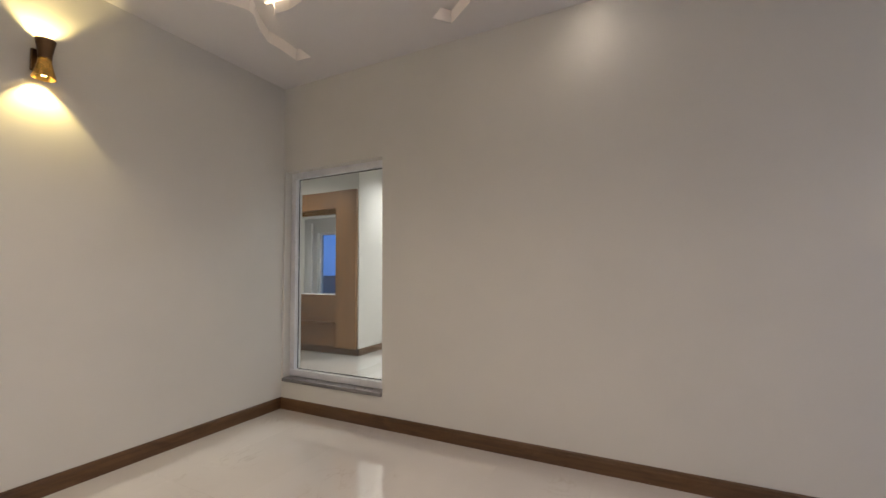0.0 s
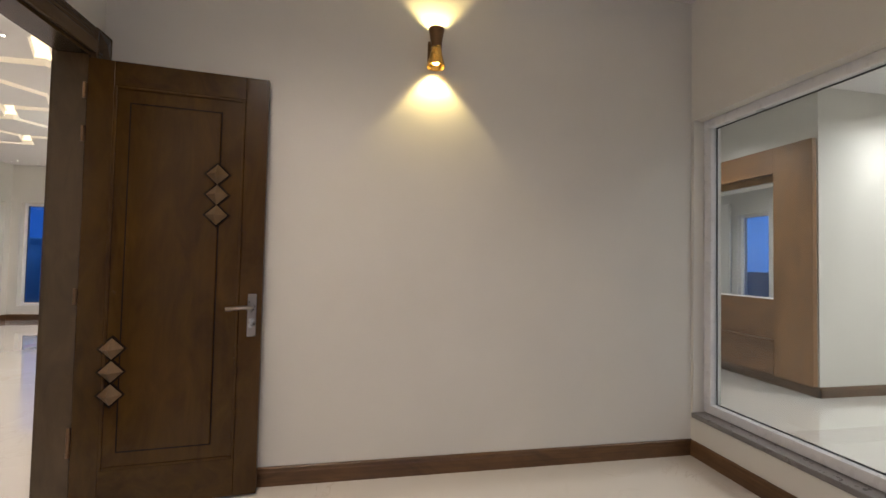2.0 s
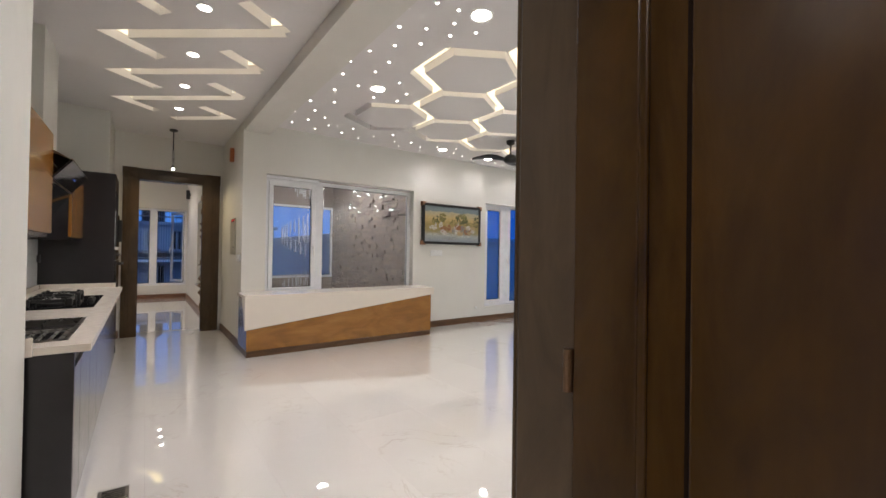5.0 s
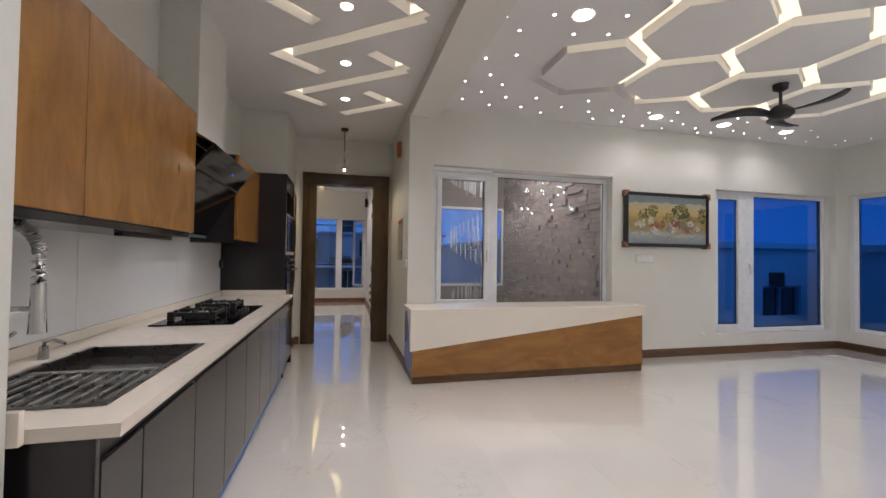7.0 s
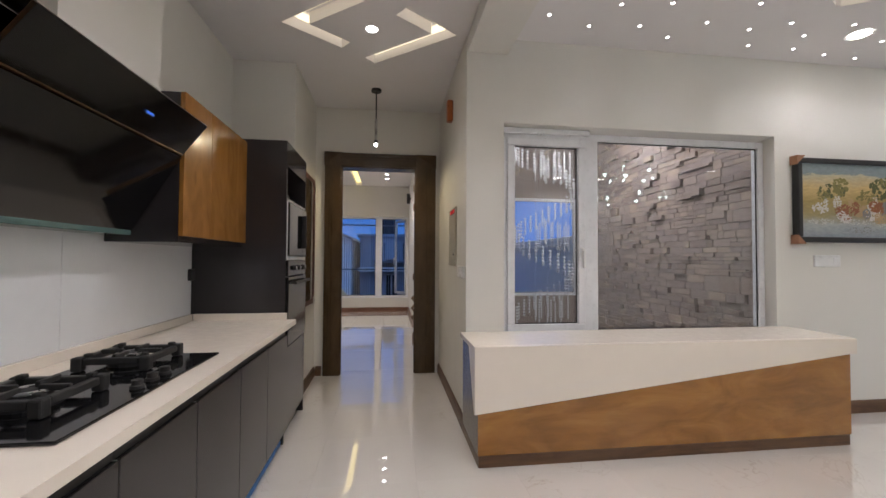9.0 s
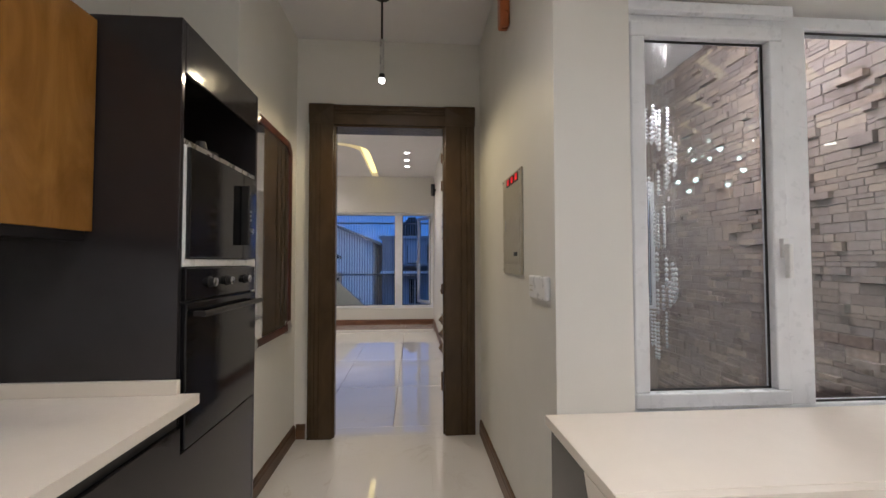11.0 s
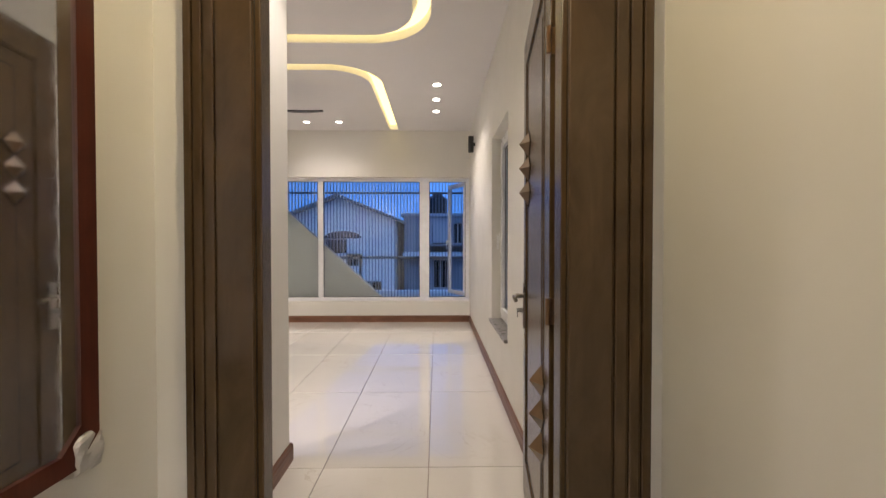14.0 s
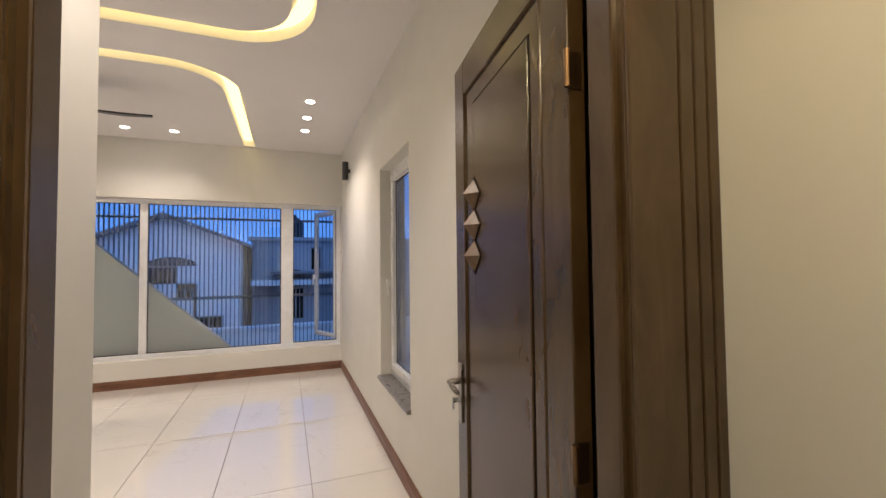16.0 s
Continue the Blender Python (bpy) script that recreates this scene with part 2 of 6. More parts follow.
OAK = timber("knotty_oak_upright", (0.20, 0.080, 0.013), (0.34, 0.158, 0.034), 0.25, "z", 0.55, 40, 0.3, 0.14, 0.01)
OAK_X = timber("knotty_oak_lengthwise", (0.22, 0.088, 0.012), (0.38, 0.172, 0.030), 0.25, "x", 0.75, 40, 0.3, 0.18, 0.01)
WALNUT = timber("tv_panel_wood", (0.19, 0.09, 0.033), (0.34, 0.18, 0.075), 0.4, "z")
WALNUT_X = timber("tv_panel_wood_across", (0.14, 0.062, 0.023), (0.30, 0.155, 0.065), 0.4, "x")
MIRROR_WOOD = timber("mirror_frame_wood", (0.045, 0.010, 0.006), (0.11, 0.03, 0.018), 0.3, "z")
LACQUER = plain("grey_gloss_lacquer", (0.025, 0.022, 0.024), 0.12)
QUARTZ = plain("cream_quartz", (0.78, 0.71, 0.62), 0.18, vary=0.025)
SPLASH = plain("white_glass_splashback", (0.78, 0.79, 0.80), 0.22, vary=0.03)
UPVC = plain("white_upvc", (0.78, 0.79, 0.82), 0.3)
SILL = plain("grey_stone_sill", (0.20, 0.19, 0.19), 0.3)
WHITE = plain("white_plastic", (0.82, 0.82, 0.82), 0.3)
BOXGREY = plain("beige_grey_steel", (0.42, 0.39, 0.31), 0.35, vary=0.04)
BLACK = plain("black_glass", (0.006, 0.006, 0.007), 0.05)
IRON = plain("cast_iron", (0.02, 0.02, 0.02), 0.55)
BLACK_METAL = plain("black_metal", (0.015, 0.014, 0.014), 0.4)
STEEL = plain("brushed_steel", (0.55, 0.55, 0.55), 0.28, 1.0)
SINK = plain("dark_sink_steel", (0.22, 0.21, 0.20), 0.3, 1.0)
SATIN = plain("satin_steel", (0.36, 0.33, 0.30), 0.3, 1.0)
CHROME = plain("chrome", (0.8, 0.8, 0.8), 0.08, 1.0)
BRONZE = plain("bronze", (0.22, 0.13, 0.07), 0.35, 1.0)
LIT_SHADE = plain("lit_shade_metal", (0.75, 0.45, 0.12), 0.25, 1.0)
COPPER = plain("copper_orange", (0.50, 0.16, 0.06), 0.3, 0.6)
MIRROR = plain("mirror_glass", (0.86, 0.87, 0.88), 0.02, 1.0, 0.0)
CARDBOARD = plain("cardboard", (0.36, 0.18, 0.10), 0.8)
WRAP = plain("silver_wrap", (0.55, 0.54, 0.53), 0.35, 0.5)
BLUE_FILM = plain("blue_film", (0.04, 0.20, 0.55), 0.4)
RENDER = paint("house_render", (0.84, 0.84, 0.84), 0.8)
RENDER_DARK = paint("dark_house_render", (0.34, 0.35, 0.38), 0.8)
PARAPET = paint("parapet_render", (0.55, 0.55, 0.53), 0.8)
ROOF = plain("roof_tile", (0.20, 0.19, 0.20), 0.7)
SLAT = plain("screen_slat", (0.17, 0.20, 0.27), 0.5)
ASPHALT = paint("asphalt", (0.05, 0.05, 0.055), 0.85)
STONE = stone_mat("ledge_stone", [(0.28, 0.215, 0.195), (0.42, 0.33, 0.285), (0.32, 0.26, 0.25), (0.48, 0.37, 0.30), (0.30, 0.235, 0.22), (0.38, 0.31, 0.285)])
MORTAR = plain("stone_backing", (0.08, 0.07, 0.07), 0.9)
PANE = pane_mat("window_glass")
TINTED = pane_mat("tinted_window_glass", (0.34, 0.58, 0.76))
CRYSTAL = plain("crystal", (0.93, 0.94, 0.96), 0.06, 0.25)
GLOW_SPOT = glow("spot_glow", (1.0, 0.93, 0.85), 16)
GLOW_DISC = glow("disc_glow", (1.0, 0.93, 0.82), 16)
# the next two glow over groove roofs, standing for hidden LED light
GLOW_GROOVE = glow("lit_groove_warm_white", (1.0, 0.88, 0.64), 1.25)
GLOW_GROOVE_GOLD = glow("lit_groove_gold", (1.0, 0.82, 0.34), 1.5)
GLOW_A = glow("led_room", (1.0, 0.84, 0.62), 2.0)
GLOW_BULB = glow("bulb_glow", (0.72, 1.0, 0.96), 26)
GLOW_RED = glow("red_display", (1.0, 0.02, 0.03), 0.5)
GLOW_BLUE = glow("blue_display", (0.1, 0.3, 1.0), 0.35)

# ---- building helpers ----
def box(bm, lo, hi, bevel=0.0):
    """A box between two corners, its edges rounded if asked."""
    n0 = len(bm.verts)
    vs = [bm.verts.new((x, y, z)) for x in (lo[0], hi[0]) for y in (lo[1], hi[1]) for z in (lo[2], hi[2])]
    fs = [bm.faces.new([vs[i] for i in q]) for q in ((0, 1, 3, 2), (4, 6, 7, 5), (0, 4, 5, 1), (2, 3, 7, 6), (0, 2, 6, 4), (1, 5, 7, 3))]
    if bevel:
        edges = list({e for f in fs for e in f.edges})
        bmesh.ops.bevel(bm, geom=edges, offset=bevel, segments=2, profile=0.5, affect="EDGES", clamp_overlap=True)
    return bm


def boxes(*spans, bevel=0.0):
    bm = bmesh.new()
    for lo, hi in spans:
        one = bmesh.new()
        box(one, lo, hi, bevel)
        merge(bm, one)
    return bm


def merge(bm, other):
    me = bpy.data.meshes.new("tmp")
    other.to_mesh(me)
    bm.from_mesh(me)
    other.free()
    bpy.data.meshes.remove(me)


def cyl(bm, a, b, r0, r1=None, n=16):
    """A tapered rod between two points."""
    r1 = r0 if r1 is None else r1
    a, b = Vector(a), Vector(b)
    d = b - a
    m = Matrix.Translation((a + b) / 2) @ d.to_track_quat("Z", "Y").to_matrix().to_4x4()
    bmesh.ops.create_cone(bm, cap_ends=True, segments=n, radius1=r0, radius2=r1, depth=d.length, matrix=m)
    return bm


def prism(bm, outline, z0, z1, plane="xy"):
    """An outline of points, drawn out between two heights of the third axis."""
    def at(p, z):
        return {"xy": (p[0], p[1], z), "xz": (p[0], z, p[1]), "yz": (z, p[0], p[1])}[plane]
    low, top = [bm.verts.new(at(p, z0)) for p in outline], [bm.verts.new(at(p, z1)) for p in outline]
    bm.faces.new(low), bm.faces.new(top)
    for i in range(len(outline)):
        j = (i + 1) % len(outline)
        bm.faces.new((low[i], low[j], top[j], top[i]))
    bmesh.ops.recalc_face_normals(bm, faces=bm.faces)
    return bm


def lathe(bm, profile, at, n=20):
    """A turned shape from (radius, height) pairs."""
    rings = [[bm.verts.new((at[0] + r * math.cos(2 * math.pi * k / n), at[1] + r * math.sin(2 * math.pi * k / n), at[2] + h)) for k in range(n)] for r, h in profile]
    for a, b in zip(rings, rings[1:]):
        for k in range(n):
            bm.faces.new((a[k], a[(k + 1) % n], b[(k + 1) % n], b[k]))
    bm.faces.new(rings[0][::-1]), bm.faces.new(rings[-1])
    bmesh.ops.recalc_face_normals(bm, faces=bm.faces)
    return bm


def tube(bm, pts, r, n=8):
    pts = [Vector(p) for p in pts]
    rings = []
    for i, p in enumerate(pts):
        d = (pts[min(i + 1, len(pts) - 1)] - pts[max(i - 1, 0)]).normalized()
        q = d.to_track_quat("Z", "Y")
        rings.append([bm.verts.new(p + q @ Vector((r * math.cos(2 * math.pi * k / n), r * math.sin(2 * math.pi * k / n), 0))) for k in range(n)])
    for a, b in zip(rings, rings[1:]):
        for k in range(n):
            bm.faces.new((a[k], a[(k + 1) % n], b[(k + 1) % n], b[k]))
    bm.faces.new(rings[0][::-1]), bm.faces.new(rings[-1])
    return bm


def thing(name, at=(0, 0, 0), label="", category="", group="", kind=""):
    ob = new(name)
    ob.empty_display_size = 0.1
    ob.location = Vector(at) * S
    ob["base"] = [c * S for c in at]
    return tagged(ob, label, category, group, kind)


def base_of(ob):
    return Vector(ob["base"]) if "base" in ob else Vector((0, 0, 0))


def link_mesh(name, me, material, parent=None, label=""):
    ob = new(name, me)
    if material and not me.materials:
        me.materials.append(material)
    if parent:
        ob.parent = parent
        ob["base"] = [0, 0, 0]
        top = parent
        off = Vector((0, 0, 0))
        while top:
            off += Vector(top["base"]) if not top.data else Vector((0, 0, 0))
            top = top.parent
        if not parent.data:
            ob.matrix_parent_inverse = Matrix.Translation(-off)
    return tagged(ob, label)


def part(name, bm, material, parent=None, label="", smooth=False):
    """One mesh object out of a bmesh given in plan units."""
    bmesh.ops.scale(bm, vec=(S, S, S), verts=bm.verts)
    me = bpy.data.meshes.new(name)
    bm.to_mesh(me)
    bm.free()
    if smooth:
        me.shade_smooth()
    return link_mesh(name, me, material, parent, label)


def setting(name, bm, material, label="", smooth=False):
    return tagged(part(name, bm, material, None, label, smooth), label, kind="structure")


def slab_spans(axis, at, thick, lo, hi, z0, z1, holes=()):
    cuts = sorted({lo, hi, *[h[0] for h in holes], *[h[1] for h in holes]})
    out = []
    for a, b in zip(cuts, cuts[1:]):
        spans = [(z0, z1)]
        for h in holes:
            if h[0] <= a + 1e-6 and h[1] >= b - 1e-6:
                spans = [s for z in spans for s in ((z[0], h[2]), (h[3], z[1])) if s[1] - s[0] > 1e-4]
        for s in spans:
            out.append(((at, a, s[0]), (at + thick, b, s[1])) if axis == "x" else ((a, at, s[0]), (b, at + thick, s[1])))
    return out


def wall(name, axis, at, thick, lo, hi, z1, holes=(), label="cream painted plaster wall", z0=0.0, material=None):
    bm = boxes(*slab_spans(axis, at, thick, lo, hi, z0, z1, holes))
    bmesh.ops.remove_doubles(bm, verts=bm.verts, dist=1e-5)
    return setting(name, bm, material or WALL, label)


def skirting(axis, at, side, lo, hi, material, h=0.095, t=0.016):
    """A moulded skirting board along a wall, with a rounded cap."""
    prof = [(0, 0), (t, 0), (t, h * 0.72), (t * 0.8, h * 0.8), (t * 0.75, h * 0.93), (t * 0.4, h), (0, h)]
    bm = bmesh.new()
    out = [(at + side * p, q) for p, q in prof]
    if axis == "y":   # wall y = at, running along x
        prism(bm, out, lo, hi, "yz")
    else:             # wall x = at, running along y
        prism(bm, out, lo, hi, "xz")
    return setting("baseboard", bm, material, "brown wooden skirting board along the wall foot")


def strip(bm, pts, w, z0, z1, closed=False):
    """A band of width w along a line of points, drawn out between two heights."""
    n = len(pts)
    left, right = [], []
    for i in range(n):
        p = Vector(pts[i])
        a = Vector(pts[max(i - 1, 0)])
        b = Vector(pts[min(i + 1, n - 1)])
        d1, d2 = (p - a), (b - p)
        d1 = d1.normalized() if d1.length > 1e-9 else d2.normalized()
        d2 = d2.normalized() if d2.length > 1e-9 else d1
        t = (d1 + d2).normalized()
        nrm = Vector((-t.y, t.x))
        k = w / 2 / max(0.35, nrm.dot(Vector((-d1.y, d1.x))))
        left.append(p + nrm * k)
        right.append(p - nrm * k)
    quads = [(left[i], left[i + 1], right[i + 1], right[i]) for i in range(n - 1)]
    lo = [(bm.verts.new((*l, z0)), bm.verts.new((*r, z0))) for l, r in zip(left, right)]
    hi = [(bm.verts.new((*l, z1)), bm.verts.new((*r, z1))) for l, r in zip(left, right)]
    for i in range(n - 1):
        bm.faces.new((lo[i][0], lo[i + 1][0], lo[i + 1][1], lo[i][1]))
        bm.faces.new((hi[i][0], hi[i][1], hi[i + 1][1], hi[i + 1][0]))
        bm.faces.new((lo[i][0], hi[i][0], hi[i + 1][0], lo[i + 1][0]))
        bm.faces.new((lo[i][1], lo[i + 1][1], hi[i + 1][1], hi[i][1]))
    bm.faces.new((lo[0][0], lo[0][1], hi[0][1], hi[0][0]))
    bm.faces.new((lo[-1][0], hi[-1][0], hi[-1][1], lo[-1][1]))
    bmesh.ops.recalc_face_normals(bm, faces=bm.faces)
    return bm


def shifted(pts, d):
    """The same line of points moved sideways by d."""
    out = []
    for i, p in enumerate(pts):
        a, b = Vector(pts[max(i - 1, 0)]), Vector(pts[min(i + 1, len(pts) - 1)])
        t = (b - a).normalized()
        out.append((p[0] - t.y * d, p[1] + t.x * d))
    return out


def coved_ceiling(name, lo, hi, z, lines, w, depth, material, led, label, led_side=1, led_w=0.014, unlit=()):
    """A ceiling slab with grooves cut along lines, each with a glowing strip under its roof; a broad one stands for
    hidden LED light there.
    """
    slab = part("slab", boxes(((lo[0], lo[1], z), (hi[0], hi[1], z + 0.16))), material)
    cut = bmesh.new()
    for pts in lines:
        one = bmesh.new()
        strip(one, pts, w, z - 0.05, z + depth)
        merge(cut, one)
    cutter = part("cutter", cut, material)
    mod = slab.modifiers.new("grooves", "BOOLEAN")
    mod.operation, mod.object, mod.solver, mod.use_self = "DIFFERENCE", cutter, "EXACT", True
    dg = bpy.context.evaluated_depsgraph_get()
    me = bpy.data.meshes.new_from_object(slab.evaluated_get(dg))
    bpy.data.objects.remove(slab), bpy.data.objects.remove(cutter)
    ob = tagged(new(name, me), label, kind="structure")
    if not me.materials:
        me.materials.append(material)
    for i, pts in enumerate(lines):
        if i in unlit:
            continue
        one = bmesh.new()
        lift = 0.0006 * (i % 9)
        strip(one, shifted(pts, led_side * (w / 2 - 0.004 - led_w / 2)), led_w, z + depth - 0.016 + lift, z + depth - 0.009 + lift)
        tagged(part("led_glow_strip", one, led), "glowing warm strip in a ceiling groove, broad ones standing for LED light on its roof", "led strip", "cove lighting")
    return ob


# ---- structure ----
DOOR_A, DOOR_B, DOOR_H = (1.757, 2.602), (1.936, 2.668), 2.10
wall("wall_bedroom_east", "x", 2.731, 0.18, -2.378, 0.95, CEIL_A)
wall("wall_bedroom_south", "y", -2.578, 0.20, -3.0, 2.911, CEIL_A, [(1.643, 2.71, 0.24, 2.10)])
wall("wall_bedroom_north", "y", 0.95, 0.11, -3.2, 9.0, CEIL_A, [(DOOR_A[0] - 0.03, DOOR_A[1] + 0.03, 0, DOOR_H + 0.03)])
wall("wall_bedroom_west", "x", -3.2, 0.20, -2.578, 0.95, CEIL_A, [(-1.9, -0.1, 0.35, 2.1)])
wall("wall_kitchen_end", "x", 1.20, 0.44, 1.06, 2.68, CEIL)
wall("wall_kitchen", "x", 1.0, 0.20, 1.06, 6.37, CEIL)
wall("wall_hall_west", "x", 1.0, 0.67, 6.37, 7.30, CEIL)
wall("wall_hall_north", "y", 7.30, 0.15, -2.2, 3.04, CEIL_B, [(DOOR_B[0] - 0.09, DOOR_B[1] + 0.09, 0, DOOR_H + 0.03)])
wall("wall_hall_east", "x", 2.93, 0.15, 5.96, 7.30, CEIL)
wall("wall_living_north", "y", 5.80, 0.16, 2.93, 8.83, CEIL, [(3.195, 5.32, 0.60, 2.118), (6.80, 8.72, 0.245, 2.05)])
wall("wall_living_east", "x", 8.83, 0.20, 1.06, 5.96, CEIL, [(4.2, 5.65, 0.24, 2.05)])
wall("wall_far_room_east", "x", 2.856, 0.20, 7.45, 12.484, CEIL_B, [(9.11, 9.92, 0.465, 2.09)])
wall("wall_far_room_north", "y", 12.284, 0.20, -2.2, 2.856, CEIL_B, [(-1.2, 2.846, 0.30, 2.125)])
wall("wall_far_room_west", "x", -2.2, 0.20, 7.45, 12.284, CEIL_B)
wall("wall_far_room_entry", "x", 1.395, 0.18, 7.45, 8.46, CEIL_B)
setting("beam", boxes(((2.937, 1.06, 2.60), (3.22, 5.80, CEIL))), WALL, "cream plastered ceiling beam beside the kitchen")
wall("wall_side_room_panel", "y", -4.64, 0.20, 3.53, 8.2, CEIL_A, [(3.90, 4.80, 0.857, 2.05)], "white painted wall behind the wood panel")
wall("wall_side_room_return", "x", 3.53, 0.20, -6.8, -4.64, CEIL_A)
wall("wall_side_room_south", "y", -7.0, 0.20, -2.2, 8.2, CEIL_A, [(6.05, 6.62, 0.3, 2.1), (7.1, 7.9, 0.3, 2.1)])
wall("wall_side_room_east", "x", 8.2, 0.20, -7.0, -2.378, CEIL_A)
wall("wall_side_room_west", "x", -2.4, 0.20, -7.0, -2.578, CEIL_A)
wall("wall_side_room_north", "y", -2.578, 0.20, 2.911, 8.2, CEIL_A)
# stairwell beyond the living-room window
wall("wall_stair_west", "x", 3.085, 0.10, 5.96, 9.10, 3.3, z0=-3.0)
wall("wall_stair_north", "y", 9.10, 0.18, 3.085, 5.33, 3.3, [(3.45, 5.32, 0.62, 2.12)], "brown plastered stairwell wall", -3.0, paint("stair_plaster", (0.27, 0.215, 0.19), 0.7))
setting("stair_ceiling", boxes(((3.085, 5.80, 3.3), (5.7, 9.28, 3.42))), CEILING, "white plastered stairwell ceiling")
wall("wall_living_upper", "y", 5.80, 0.16, 2.93, 5.7, 3.3, z0=CEIL + 0.17)
setting("stair_floor", boxes(((3.085, 5.96, -3.1), (5.7, 9.28, -3.0))), GROUT, "dark floor at the foot of the stairwell")

FLOOR_PARTS = {"bedroom": (-3.0, -2.378, 2.731, 0.95), "side": (-2.2, -6.8, 8.2, -2.578), "living": (1.2, 1.06, 8.83, 5.80), "hall": (1.67, 5.80, 2.93, 7.30), "far": (-2.2, 7.45, 2.856, 12.284)}
setting("floor", boxes(((-3.2, -7.2, -0.25), (9.03, 5.96, -0.012)), ((1.0, 5.96, -0.25), (3.04, 7.45, -0.012)), ((-2.2, 7.45, -0.25), (3.056, 12.484, -0.012))), GROUT, "screed under pale polished marble floor tiles")

# ceilings
zig = []
for x, y in KITCHEN_SPOTS:
    l, r, t, u = (x - 0.495, y), (x + 0.49, y), (x, y - 0.38), (x, y + 0.38)
    first, last = y > 5.7, y < 2.2
    zig.append([(l[0] + 0.30, l[1] + 0.235), l, (r[0], r[1] - 0.772) if not last else t])
    zig.append([(r[0] - 0.30, r[1] - 0.225), r] + ([(r[0] - 0.52, r[1] + 0.44)] if first else []))
coved_ceiling("ceiling_kitchen", (1.0, 1.06), (2.937, 7.30), CEIL, zig, 0.11, 0.08, CEILING, GLOW_GROOVE, "white gypsum ceiling with zigzag lit grooves", -1, 0.07)

W, R = 0.825, 0.474
edge_keys = []
hexes, seen = [], {}
rows = [(4.63 - 0.711 * k, 0.5 * (k % 2), 4 - k % 2) for k in range(5)]
for k, (cy, off, count) in enumerate(rows):
    for i in range(count):
        cx = 4.265 + (i + off) * W
        vs = [(cx + R * math.sin(math.radians(60 * j)), cy + R * math.cos(math.radians(60 * j))) for j in range(6)]
        for j in range(6):
            a, b = vs[j], vs[(j + 1) % 6]
            key = tuple(sorted(((round(a[0], 1), round(a[1], 1)), (round(b[0], 1), round(b[1], 1)))))
            seen[key] = seen.get(key, 0) + 1
            if seen[key] == 1:
                edge_keys.append(key)
                d = (Vector(b) - Vector(a)).normalized() * 0.02
                hexes.append([(a[0] - d.x, a[1] - d.y), (b[0] + d.x, b[1] + d.y)])
rim = {i for i, k in enumerate(edge_keys) if seen[k] == 1 and (k[0][1] + k[1][1] > 9.7 and k[0][0] + k[1][0] < 10.3 or k[0][0] + k[1][0] < 8.2 and k[0][1] + k[1][1] > 8.4)}
coved_ceiling("ceiling_living", (3.22, 1.06), (8.83, 5.80), CEIL, hexes, 0.115, 0.07, CEILING, GLOW_GROOVE, "white gypsum ceiling with lit honeycomb grooves", 1, 0.09, rim)


def arc(c, r, a0, a1, n=10):
    return [(c[0] + r * math.cos(math.radians(a0 + (a1 - a0) * i / n)), c[1] + r * math.sin(math.radians(a0 + (a1 - a0) * i / n))) for i in range(n + 1)]


cove_b1 = [(-1.6, 9.60)] + arc((1.84, 9.18), 0.42, 90, 0) + [(2.26, 7.9)]
cove_b2 = [(-1.6, 10.13)] + arc((1.33, 10.55), 0.42, -90, 0) + [(1.75, 11.2), (1.75, 12.24)]
coved_ceiling("ceiling_far_room", (-2.2, 7.45), (2.856, 12.284), CEIL_B, [cove_b1, cove_b2], 0.13, 0.085, CEILING, GLOW_GROOVE_GOLD, "white ceiling with curved golden lit grooves", 1, 0.09)

cove_a1 = [(2.17, -2.06)] + [(2.17 - 0.02 * math.sin(i * 0.5), -2.06 + 0.07 * i) for i in range(1, 5)] + [(2.08, -1.66), (1.98, -1.54), (1.95, -1.44)]
cove_a2 = [(1.95, -1.46), (2.02, -1.32), (2.16, -1.16), (2.3, -0.9), (2.3, 0.3)]
cove_a3 = [(1.97, -1.48), (1.80, -1.50), (1.62, -1.47), (1.30, -1.30), (0.8, -1.35), (0.72, -1.7), (0.80, -2.0), (0.98, -2.13)]
cove_a4 = [(0.74, -2.0), (0.6, -1.9), (0.4, -1.4), (-0.6, -1.2), (-1.6, -1.4)]
coved_ceiling("ceiling_bedroom", (-3.2, -2.578), (2.911, 1.06), CEIL_A, [cove_a1, cove_a2, cove_a3, cove_a4], 0.14, 0.09, CEILING, GLOW_A, "white ceiling with branching curved grooves")
setting("ceiling_side_room", boxes(((-2.4, -7.2, CEIL_A), (8.4, -2.578, CEIL_A + 0.15))), CEILING, "plain white ceiling")

